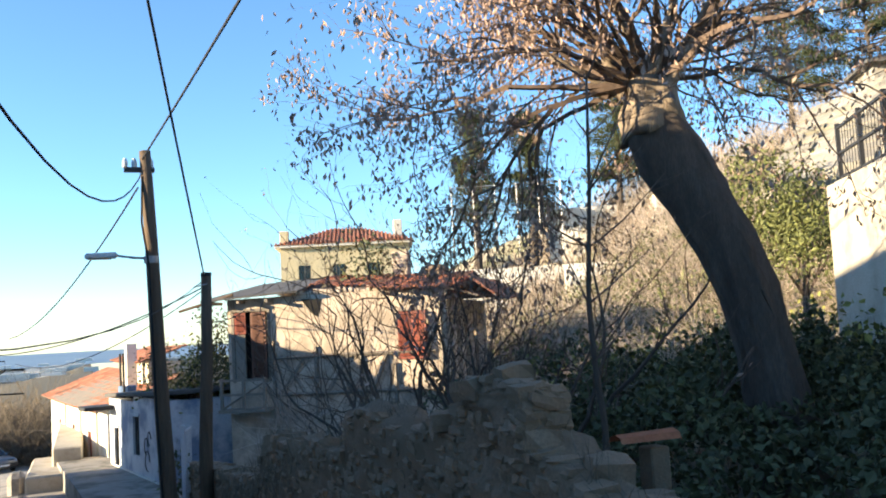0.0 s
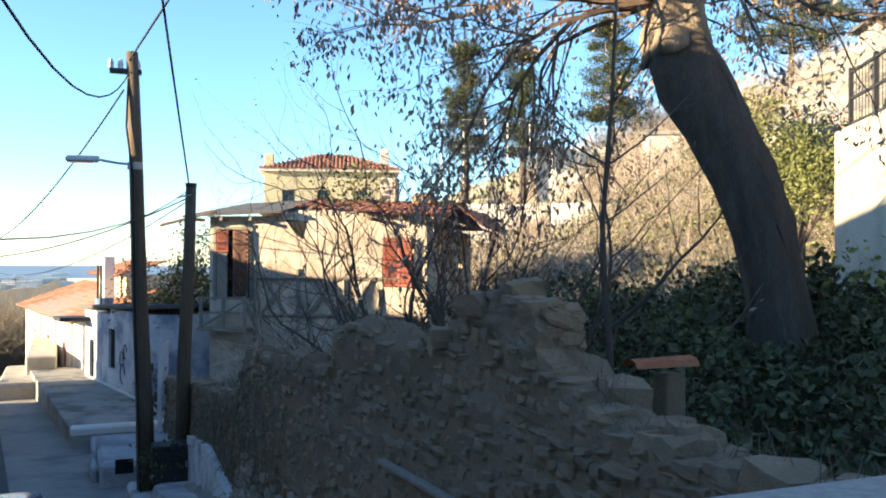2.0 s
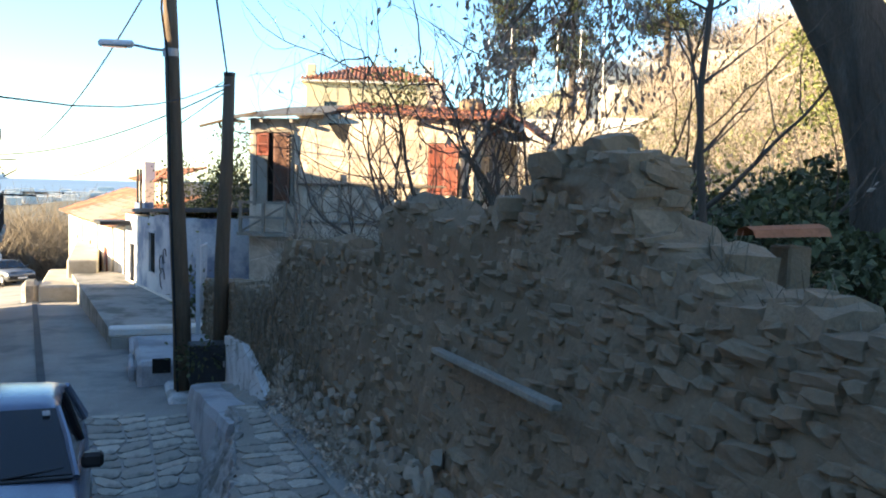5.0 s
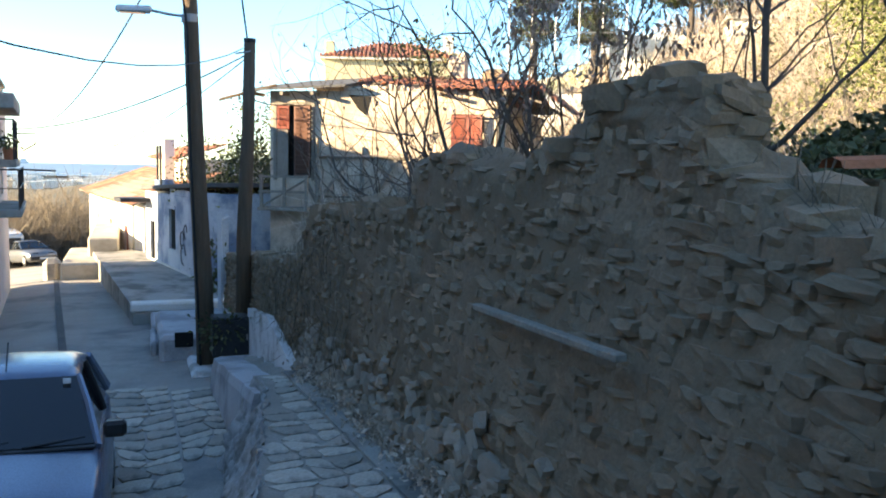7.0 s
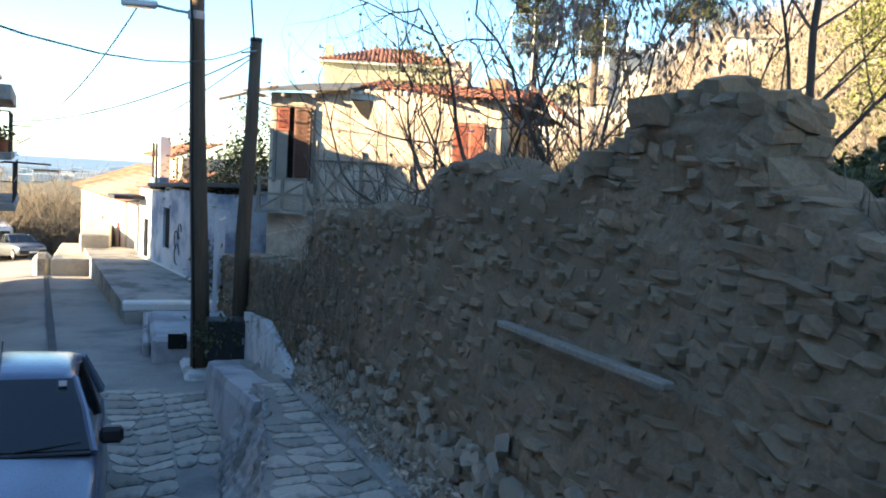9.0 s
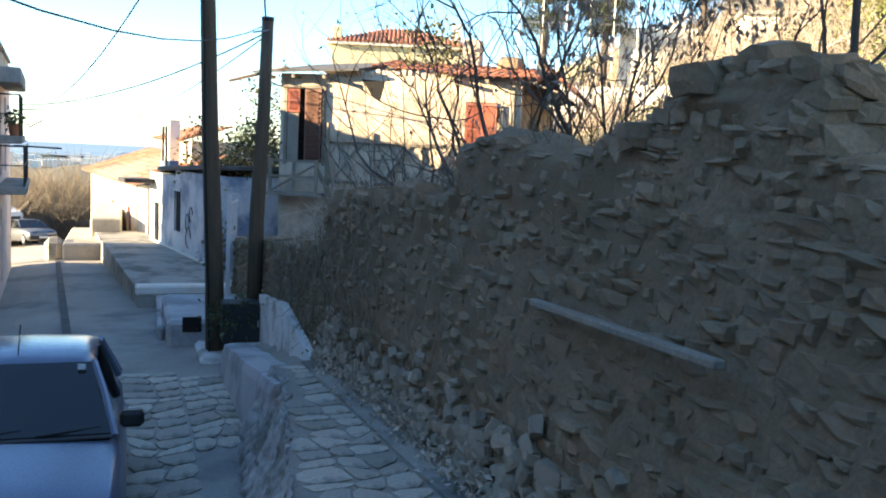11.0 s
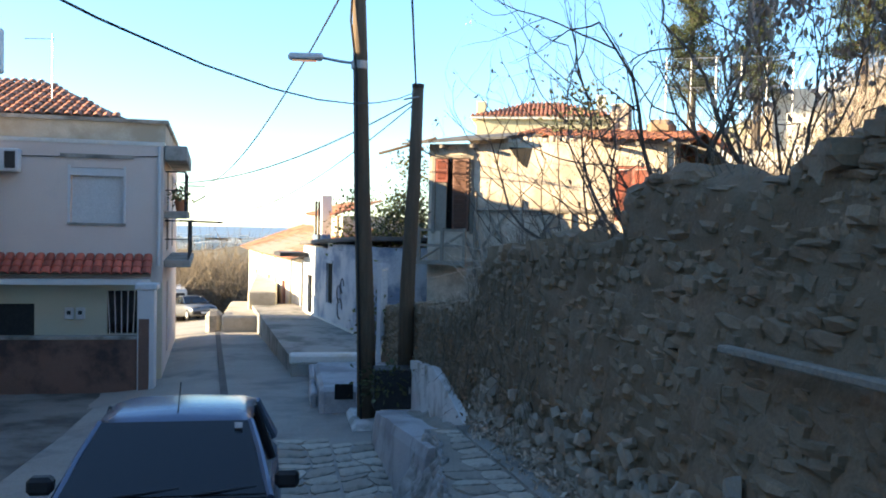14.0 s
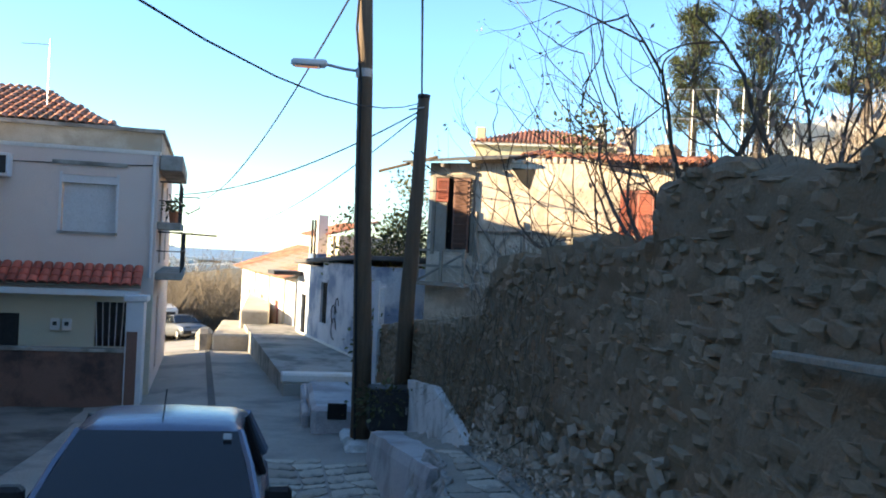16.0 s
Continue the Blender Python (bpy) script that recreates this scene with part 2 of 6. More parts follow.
THICKET = material("grey_brown_twigs", (0.12, 0.095, 0.065), (0.28, 0.22, 0.16), 0.95, 1.0, 20, 0.2, per_island=0.5)
BUSHLEAF = material("grey_green_bush_leaf", (0.09, 0.11, 0.035), (0.2, 0.21, 0.07), 0.7, 1, 20, 0.1, per_island=0.5)
OLIVE = material("dull_olive_leaf", (0.08, 0.09, 0.035), (0.2, 0.2, 0.09), 0.75, 1, 20, 0.1, per_island=0.5)
FORECOURT = material("dark_dirty_concrete", (0.17, 0.155, 0.135), (0.27, 0.25, 0.22), 0.95, 1.2, 40, 0.3, stain=(0.08, 0.072, 0.06), stain_scale=0.7, stain_amount=0.5)
GUTTER = material("dark_gutter_concrete", (0.07, 0.068, 0.065), (0.14, 0.135, 0.13), 0.9, 3, 40, 0.3)


# ---- ground ----
def street_z(y):
    if y <= 9:
        return -0.306 - 0.078 * y
    return -1.008 - 0.03 * (min(y, 31.0) - 9) - 0.0975 * (min(max(y, 31.0), 60.0) - 31.0) - (0.02 * (y - 60.0) if y > 60 else 0.0)


def bend(y):
    """How far the lane swings aside beyond the poles."""
    return -0.08 * max(0.0, min(y, 80.0) - 17.0)


def path_z(y):
    return 0.64 - 0.065 * y


def smooth(a, b, t):
    t = min(max((t - a) / (b - a), 0.0), 1.0)
    return t * t * (3 - 2 * t)


def ground_z(x, y):
    base = street_z(y) - 0.02 - 0.32 * smooth(8, 18, y) * (1 - smooth(-2.4, -1.4, x - bend(y)))
    if y > 120:
        base = street_z(120) - 45.0 * smooth(120, 1500, y) - 16 * smooth(1500, 3500, y)
    if y < 0:
        base = street_z(0) - 0.02 - 0.12 * y if y > -40 else street_z(0) + 4.8
    lane = smooth(-7, -5, x - bend(y)) * (1 - smooth(2.0, 3.1, x - bend(y)))
    base -= 0.4 * lane * smooth(4, 9, y) * (1 - smooth(68, 78, y))
    # garden behind the stone wall, then the hill
    right = smooth(3.1, 3.3, x) * (1 - smooth(14.6, 15.2, y) * (1 - smooth(8, 14, x)))
    garden = 1.25 - 0.045 * max(y, 0.0)
    hill = 0.0
    if x > 9:
        hill = 9.0 * smooth(11, 34, x) + 0.22 * max(0.0, min(x, 130) - 24) + 0.5 * noise.noise((x * 0.2, y * 0.2, 3.0)) * smooth(11, 16, x)
        hill *= (1 - smooth(60, 150, y)) * 0.9 + 0.1
    z = base + right * (garden - base) + hill
    if x < -12:
        z -= 7.0 * smooth(12, 45, -x)
    return z


def steps(a, b, n):
    return [a + (b - a) * i / n for i in range(n)]


xs = steps(-5000, -600, 12) + steps(-600, -60, 18) + steps(-60, -6, 18) + steps(-6, 3, 9) + [3.0, 3.1, 3.2, 3.3, 3.4] + steps(3.7, 30, 44) + steps(30, 120, 40) + steps(120, 800, 16) + steps(800, 5001, 12) + [5001]
ys = steps(-300, -30, 9) + steps(-30, 14, 30) + [14, 14.4, 14.6, 14.8, 15, 15.2, 15.4] + steps(15.8, 60, 40) + steps(60, 150, 30) + steps(150, 900, 26) + steps(900, 3400, 22) + [3400]
bm = bmesh.new()
rows = [[bm.verts.new((x, y, ground_z(x, y))) for x in xs] for y in ys]
for i in range(len(ys) - 1):
    for j in range(len(xs) - 1):
        f = bm.faces.new((rows[i][j], rows[i][j + 1], rows[i + 1][j + 1], rows[i + 1][j]))
        f.material_index = 1 if xs[j] > 10 else 0
tagged(part("ground", bm, (EARTH, HILL), smooth=True), "dry earth ground rising to a grassy hillside", "ground", kind="structure")

bm = bmesh.new()
vs = [bm.verts.new(p) for p in ((-60000, 2500, -58), (60000, 2500, -58), (60000, 90000, -58), (-60000, 90000, -58))]
bm.faces.new(vs)
tagged(part("sea", bm, SEA), "calm hazy blue sea reaching the horizon", "sea", kind="structure")

# ---- street, path, stairs ----
def road_z(x, y):
    return street_z(y) + 0.05 * smooth(1.2, 2.4, x) - 0.26 * smooth(8, 18, y) * smooth(0.3, -2.6, x)


def strip(name, x0, x1, y0, y1, zf, thick, mat, label, category, cell=0.5, swing=None):
    bm = bmesh.new()
    n = max(2, int((y1 - y0) / cell))
    left = x0 if callable(x0) else (lambda y: x0)
    cols = max(1, int((x1 - left(y0)) / 0.2))
    top = []
    for y in steps(y0, y1, n) + [y1]:
        row, aside = [], swing(y) if swing else 0.0
        for j in range(cols + 1):
            x = left(y) + (x1 - left(y)) * j / cols
            row.append(bm.verts.new((x + aside, y, zf(x, y) + 0.014 * noise.noise((x * 3.5, y * 0.9, 0.0)))))
        top.append(row)
    for a, b in zip(top, top[1:]):
        for j in range(cols):
            bm.faces.new((a[j], a[j + 1], b[j + 1], b[j]))
    ret = bmesh.ops.extrude_face_region(bm, geom=bm.faces[:])
    bmesh.ops.translate(bm, verts=[v for v in ret["geom"] if isinstance(v, bmesh.types.BMVert)], vec=(0, 0, -thick))
    bmesh.ops.recalc_face_normals(bm, faces=bm.faces)
    return tagged(part(name, bm, mat), label, category, kind="structure")


road = strip("road", -3.2, 2.86, -14, 75, lambda x, y: road_z(x, y) + 0.02, 0.3, ASPHALT, "worn grey concrete lane sloping down to the sea", "road", swing=bend)
def edge_x(y):
    """The broken outer edge of the raised path, which narrows towards the poles."""
    return min(2.3, 1.5 + 0.155 * (y - 5.0)) + 0.035 * noise.noise((y * 1.6, 4, 0)) + 0.02 * noise.noise((y * 5.0, 9, 0))


path = strip("pavement", lambda y: edge_x(y) + 0.04, 2.98, 4.8, 10.9, lambda x, y: path_z(y), 1.3, MORTAR, "raised stone-paved footpath beside the rubble wall", "pavement", 0.15)
strip("wall_footing", 2.66, 2.94, 4.82, 11.0, lambda x, y: path_z(y) + 0.022, 0.2, CONCRETE, "smooth concrete strip along the foot of the rubble wall", "pavement", 0.3)
strip("forecourt", -4.79, -2.4, 4.0, 21.9, lambda x, y: road_z(-2.6, y) + 0.032, 0.3, FORECOURT, "worn concrete forecourt before the pink house", "pavement")
strip("landing", -0.1, 2.95, 1.948, 4.8, lambda x, y: path_z(y), 1.0, CONCRETE, "worn concrete landing at the foot of the steps", "pavement")
stairs = tagged(part("stairs", boxed(-0.1, 1.565, -4.0, 0.05, -0.9, 1.55, bevel=0.012), CONCRETE), "worn concrete steps leading down to the path", "stairs", kind="structure")
for i in range(1, 6):
    part("step", boxed(-0.1, 1.565, 0.05 + (i - 1) * 0.38, 0.0495 + i * 0.38, -0.9, 1.55 - 0.182 * i, bevel=0.012), CONCRETE, stairs)

# earth bank beyond the path below it, whitewashed edge and plinth under the poles
def bank_z(x, y):
    return path_z(y) - 0.24 - 0.09 * (y - 10.2) + 0.3 * smooth(2.3, 2.9, x) + 0.1 * noise.noise((x * 3, y * 2.5, 2)) + 0.05 * noise.noise((x * 9, y * 9, 2))


strip("earth_bank", 2.45, 2.95, 10.3, 14.69, bank_z, 1.2, MORTAR, "bare earth bank at the foot of the ruined wall", "earth", 0.12)
bm = bmesh.new()
last = None
for y in steps(10.2, 14.69, 30) + [14.69]:
    z1 = path_z(y) - 0.04 - 0.075 * (y - 10.2) + 0.03 * noise.noise((y * 1.7, 3, 0))
    zs = street_z(y) - 0.2
    w = 0.44 + 0.06 * noise.noise((y * 1.3, 8, 0))
    x0 = 2.22 + 0.05 * noise.noise((y * 1.1, 1, 0))
    ring = [bm.verts.new(p) for p in ((x0 - 0.05, y, zs), (x0, y, z1 - 0.12), (x0 + 0.03, y, z1 - 0.01), (x0 + 0.6 * w, y, z1 + 0.005), (x0 + w, y, z1 - 0.02), (x0 + w + 0.05, y, zs))]
    if last:
        for k in range(6):
            bm.faces.new((last[k], last[(k + 1) % 6], ring[(k + 1) % 6], ring[k]))
    else:
        bm.faces.new(ring)
    last = ring
bm.faces.new(last[::-1])
bmesh.ops.recalc_face_normals(bm, faces=bm.faces)
tagged(part("kerb", bm, SHADED_WHITEWASH), "flaking whitewashed kerb below the ruined wall", "kerb", kind="structure")
bm = bmesh.new()
block(bm, 2.33, 2.92, 14.7, 15.4, -2.2, -0.8, bevel=0.05)
block(bm, 1.98, 2.92, 15.3, 16.7, -2.3, -1.06, bevel=0.06)
tagged(part("plinth", bm, WHITEWASH), "whitewashed concrete plinth at the foot of the poles", "plinth", kind="structure")
bm = bmesh.new()
panel(bm, [(2.82, 11.2, -0.18), (2.82, 15.4, -1.0), (2.82, 15.4, -0.1), (2.82, 13.4, 0.12), (2.82, 12.2, -0.02)], 0.1, (1, 0, 0))
tagged(part("wall_patch", bm, WHITEWASH), "whitewash splashed along the foot of the wall", "wall", kind="structure")

# near parapet with the concrete slab behind it
parapet = tagged(part("wall_parapet", boxed(1.57, 1.89, -6, 1.53, -0.5, 2.42, bevel=0.004), SHADED_WHITEWASH), "whitewashed masonry parapet with a chipped coping", "wall", kind="structure")
for i in range(16):
    y0 = 1.53 - (i + 1) * 0.4
    part("coping_stone", boxed(1.5715 + 0.004 * noise.noise((i * 2.3, 1, 0)), 1.632, y0, y0 + 0.398, 2.422, 2.456 + 0.006 * noise.noise((i * 1.7, 0, 0)), bevel=0.004), MOSSED, parapet)
bm = bmesh.new()
block(bm, 1.635, 3.2, -6, 1.46, 2.422, 2.464, bevel=0.004)
block(bm, 1.9, 3.2, 0.98, 1.4, -0.5, 2.419)
tagged(part("roof_slab", bm, CONCRETE), "pale concrete roof slab behind the parapet", "roof slab", kind="structure")

# ---- rubble wall ----
WALL_TOP = [(1.2, 2.0), (3.6, 2.0), (3.88, 2.0), (4.26, 2.16), (4.7, 2.36), (5.5, 2.42), (5.8, 2.36), (6.1, 2.22), (6.42, 2.17), (6.8, 2.26), (7.3, 2.3), (7.78, 2.22), (7.8, 1.92), (9.0, 1.84), (10.0, 1.74), (11.1, 1.68), (11.4, 1.58), (11.6, 1.15), (13.0, 0.95), (14.2, 0.82), (16.0, 0.66), (18.0, 0.42), (20.3, 0.24)]
FACE_FOOT = 2.95


def face_x(y, z):
    """The slumped face: upright at the far end, leaning back where the wall is highest."""
    lean = max(0.0, 3.3 - 0.07 * (y - 4.4) - FACE_FOOT)
    return FACE_FOOT + min(lean, 0.62) * smooth(0.0, 1.0, (z - path_z(y) - 0.15) / 1.75)


def wall_top(y):
    for (a, za), (b, zb) in zip(WALL_TOP, WALL_TOP[1:]):
        if y <= b:
            return za + (zb - za) * max(0.0, (y - a) / (b - a))
    return WALL_TOP[-1][1]


def lump(x, y, z, amount=0.035):
    n = noise.noise((y * 2.6, z * 3.1, x)) + 0.8 * noise.noise((y * 7.0, z * 8.0, x + 4)) + 0.5 * noise.noise((y * 15.0, z * 17.0, x))
    return amount * n


def earth_wall(bm, y0, y1, n, x0, x1, low, topf, mound, amount, face=None):
    """A lumpy mass of rubble and earth with a rounded top."""
    last = None
    for y in steps(y0, y1, n) + [y1]:
        z1 = topf(y)

        def at(z):
            return x0 + (face(y, z) if face else 0.0)

        row = [(at(low), y, low - 1.2)] + [(at(low + (z1 - low) * k / 52) + 0.03 * k / 52, y, low + (z1 - low) * k / 52) for k in range(52)]
        for k in range(9):
            u = k / 8
            row.append((at(z1) + 0.035 + (x1 - x0 - 0.06) * u, y, z1 + mound(y) * math.sin(math.pi * u) + lump(u * 3, y, 0.3, 0.04)))
        row.append((at(z1) + x1 - x0, y, low - 1.2))
        ring = [bm.verts.new((p[0] + lump(0.0, p[1], p[2], amount), p[1], p[2])) for p in row]
        if last:
            for k in range(len(ring)):
                j = (k + 1) % len(ring)
                bm.faces.new((last[k], last[j], ring[j], ring[k]))
        else:
            bm.faces.new(ring)
        last = ring
    bm.faces.new(last[::-1])
    bmesh.ops.recalc_face_normals(bm, faces=bm.faces)


bm = bmesh.new()
earth_wall(bm, 1.2, 20.3, 480, 0.0, 0.42, -0.9, lambda y: wall_top(y) - 0.05 + 0.035 * noise.noise((y * 2.1, 5, 0)), lambda y: 0.05 + 0.06 * smooth(6.2, 6.8, y) * (1 - smooth(7.4, 7.8, y)), 0.035, face_x)
HIGH = [(4.6, 2.56), (4.85, 2.62), (5.15, 2.63), (5.42, 2.6), (5.72, 2.4)]


def high_top(y):
    for (a, za), (b, zb) in zip(HIGH, HIGH[1:]):
        if a <= y <= b:
            return za + (zb - za) * (y - a) / (b - a)
    return 0.0


earth_wall(bm, 4.66, 5.71, 34, 0.02, 0.24, 1.9, lambda y: high_top(y) - 0.09, lambda y: 0.04, 0.045, face_x)
rubble_wall = tagged(part("wall_rubble", bm, RUBBLE_FILL, smooth=True), "ruined dark rubble stone wall with a broken top", "stone wall", kind="structure")

# rough outer face of the raised path
bm = bmesh.new()
earth_wall(bm, 4.85, 10.85, 150, 0.0, 0.1, -1.15, lambda y: path_z(y) - 0.005, lambda y: 0.02, 0.06, lambda y, z: edge_x(y) - 0.32 * smooth(0.1, -0.9, z - path_z(y)))
part("path_face", bm, EDGE_MORTAR, path, "crumbling whitish mortar edge", smooth=True)

# ---- closing walls out of view, beyond the lane, sized to shade it ----
near_building = thing("corner_building", (-4.6, 14.0, 0), "tall plastered corner building with balconies", "building")
part("wall", boxed(-9, 0, -40, 0, -2.4, 6.65), PINK, near_building)
part("cornice", boxed(-9, 0.15, -40, 0.12, 6.65, 6.8), CONCRETE, near_building)
part("balcony_slab", boxed(0, 2.18, -3.0, 0.0, 3.64, 4.18, bevel=0.02), WHITEPAINT, near_building, "white balcony edge")
part("balcony_screen", boxed(0.1, 2.12, -2.9, -0.1, 4.18, 5.2), REDWOOD, near_building, "brown slatted balcony screen")
# added out of view: its shadow covers the lane and lower poles
unseen_shade_building = thing("unseen_shade_building", (-4.8, 20.0, 0), "unseen plastered building added to shade the lane", "building")
part("wall", boxed(-9, 0, -5.85, 1.55, -2.6, 5.75), PINK, unseen_shade_building)
part("cornice", boxed(-9, 0.1, -5.85, 1.6, 5.75, 5.9), CONCRETE, unseen_shade_building)


# ---- meshes of many small pieces ----
def many(name, verts, faces, mat, parent=None, label=""):
    me = bpy.data.meshes.new(name)
    me.from_pydata(verts, [], faces)
    me.materials.append(mat)
    me.update()
    ob = new(name, me)
    if parent is not None:
        ob.parent = parent
    if label:
        ob["label"] = label
    return ob


def leaves(centres, size, rng, droop=0.0, narrow=0.45):
    """Folded leaves at the given centres: four corners and a bent midrib each."""
    c = np.asarray(centres, float)
    n = len(c)
    way = rng.normal(size=(n, 3))
    way[:, 2] -= droop * 2.0
    way /= np.linalg.norm(way, axis=1)[:, None]
    side = np.cross(way, rng.normal(size=(n, 3)))
    side /= np.linalg.norm(side, axis=1)[:, None] + 1e-9
    up = np.cross(way, side)
    s = size * (0.6 + 0.8 * rng.random((n, 1)))
    v = np.stack([c - way * s * 0.5, c + side * s * narrow * 0.5 + up * s * 0.1, c + way * s * 0.5, c - side * s * narrow * 0.5 + up * s * 0.1], 1).reshape(-1, 3)
    f = []
    for i in range(n):
        k = 4 * i
        f.append((k, k + 1, k + 2))
        f.append((k, k + 2, k + 3))
    return v.tolist(), f


def prisms(segs):
    """Three-sided tapered twigs from (start, end, radius, end radius)."""
    verts, faces = [], []
    for a, b, ra, rb in segs:
        a, b = Vector(a), Vector(b)
        w = b - a
        if w.length < 1e-5:
            continue
        p = w.orthogonal().normalized()
        q = w.normalized().cross(p)
        k = len(verts)
        for c, r in ((a, ra), (b, rb)):
            for t in (0.3, 2.39, 4.49):
                verts.append(tuple(c + (p * math.cos(t) + q * math.sin(t)) * r))
        faces += [(k, k + 1, k + 4, k + 3), (k + 1, k + 2, k + 5, k + 4), (k + 2, k, k + 3, k + 5), (k + 3, k + 4, k + 5)]
    return verts, faces


def grow(start, way, length, radius, rng, depth, segs, ends, curl=0.25, up=0.35, kids=(2, 4), short=0.62, step=0.16):
    """One branch and its twigs, as short segments."""
    p, w = Vector(start), Vector(way).normalized()
    n = max(3, int(length / step))
    marks = []
    for i in range(n):
        w = (w + Vector(rng.normal(size=3)) * curl * 0.35 + Vector((0, 0, up * 0.12))).normalized()
        q = p + w * (length / n)
        r0, r1 = radius * (1 - 0.75 * i / n), radius * (1 - 0.75 * (i + 1) / n)
        segs.append((tuple(p), tuple(q), r0, r1))
        if i >= n * 0.3:
            marks.append((q.copy(), w.copy(), r1))
        p = q
    ends.append(tuple(p))
    if depth > 0:
        for _ in range(int(rng.integers(kids[0], kids[1] + 1))):
            q, w0, r1 = marks[int(rng.integers(0, len(marks)))]
            side = Vector(rng.normal(size=3))
            side = (side - w0 * side.dot(w0)).normalized()
            grow(q, w0 * 0.75 + side * 0.7, length * short * (0.7 + 0.6 * rng.random()), r1 * 0.7, rng, depth - 1, segs, ends, curl, up, kids, short, step)


# ---- leaning pollarded tree ----
def leaning_tree():
    rng = np.random.default_rng(3)
    t = thing("pollarded_tree", (6.65, 6.22, 1.0), "leaning pollarded tree with hanging dead brown leaves", "tree")
    o = Vector((6.65, 6.22, 1.0))
    bm = bmesh.new()
    line = [((6.73, 6.18, 0.7), 0.33), ((6.65, 6.23, 1.8), 0.28), ((6.57, 6.29, 2.55), 0.25), ((6.48, 6.35, 3.1), 0.255), ((6.35, 6.44, 3.55), 0.265), ((6.16, 6.56, 4.0), 0.29), ((5.99, 6.68, 4.38), 0.315), ((5.9, 6.74, 4.62), 0.285), ((5.87, 6.76, 4.85), 0.25)]
    rings = tube(bm, [Vector(p) - o for p, r in line], [r for p, r in line], 22)
    bmesh.ops.subdivide_edges(bm, edges=bm.edges[:], cuts=1, use_grid_fill=True)
    for v in bm.verts:
        a = math.atan2(v.co.y, v.co.x + 0.1 * v.co.z)
        v.co += Vector((v.co.x + 0.25 * v.co.z, v.co.y, 0)).normalized() * (0.05 * noise.noise(v.co * 2.2) + 0.035 * math.sin(a * 9 + v.co.z * 0.7))
    part("trunk", bm, BARK, t, "dark furrowed trunk", smooth=True)
    # swollen scarred head, its bark paled to stand for sun
    bm = bmesh.new()
    rings = tube(bm, [Vector(p) - o for p in ((5.89, 6.74, 4.6), (5.87, 6.75, 4.74), (5.86, 6.76, 4.9), (5.86, 6.76, 5.08), (5.87, 6.76, 5.2))], [0.285, 0.29, 0.27, 0.22, 0.1], 18)
    bmesh.ops.subdivide_edges(bm, edges=bm.edges[:], cuts=2, use_grid_fill=True)
    for v in bm.verts:
        v.co += (v.co - (Vector((5.95, 6.7, 4.9)) - o)).normalized() * 0.16 * noise.noise(v.co * 4.0)
    part("head", bm, SUNLIT_BARK, t, "scarred pollard head, bark paled for sun", smooth=True)
    segs, ends = [], []
    top = Vector((5.87, 6.76, 5.05)) - o
    # thick cut-back limbs rising from the head, in the same sun-paled bark
    for k, (wx, wy, wz, ln, rad) in enumerate(((-0.55, 0.35, 1.0, 1.0, 0.1), (-0.15, 0.1, 1.0, 1.3, 0.085), (0.2, -0.15, 1.0, 1.2, 0.09), (0.5, -0.3, 0.9, 1.3, 0.075), (-0.9, 0.5, 0.75, 1.1, 0.07))):
        w = Vector((wx, wy, wz)).normalized()
        bend_ = Vector((0.12 * math.sin(k * 2.1), 0.1 * math.cos(k * 1.3), 0.0))
        part("limb", tubed([top + w * (ln * q / 5) + bend_ * math.sin(q) - Vector((0, 0, 0.25)) for q in range(6)], [rad * (1 - 0.13 * q) for q in range(6)], 9), SUNLIT_BARK, t, smooth=True)
    for k in range(52):
        a = rng.random() * 2 * math.pi
        lift = 0.15 + 1.2 * rng.random()
        w = Vector((math.cos(a), math.sin(a), lift))
        grow(top + w * 0.12, w, 1.2 + 1.3 * rng.random(), 0.018 + 0.024 * rng.random(), rng, 2, segs, ends, 0.55, 0.1, (4, 6), 0.55)
    # long drooping limbs over the garden towards the lane
    for w, ln, r in (((-1, 0.35, 0.35), 2.3, 0.034), ((-1, 0.75, 0.2), 2.2, 0.03), ((-0.9, 0.1, 0.45), 2.2, 0.03), ((-0.7, 0.9, 0.5), 2.2, 0.03), ((-1, -0.2, 0.15), 2.1, 0.028), ((-0.4, 1, 0.25), 2.1, 0.028)):
        grow(top, w, ln * 1.2, r * 1.2, rng, 2, segs, ends, 0.42, -0.22, (7, 9), 0.42)
    tagged(many("branch", *prisms(segs), TWIG, t, "bare grey limbs and twigs"), kind="stuff")
    pts = []
    for a, b, ra, rb in segs:
        if rb < 0.011:
            for _ in range(3):
                if rng.random() < 0.95:
                    u = rng.random()
                    pts.append([a[i] + (b[i] - a[i]) * u + rng.normal() * 0.055 - (0.06 if i == 2 else 0) for i in range(3)])
    v, f = leaves(pts, 0.064, rng, 1.0, 0.42)
    many("crown", v, f, DEADLEAF, t, "hanging dead brown leaves")
    return t


leaning_tree()


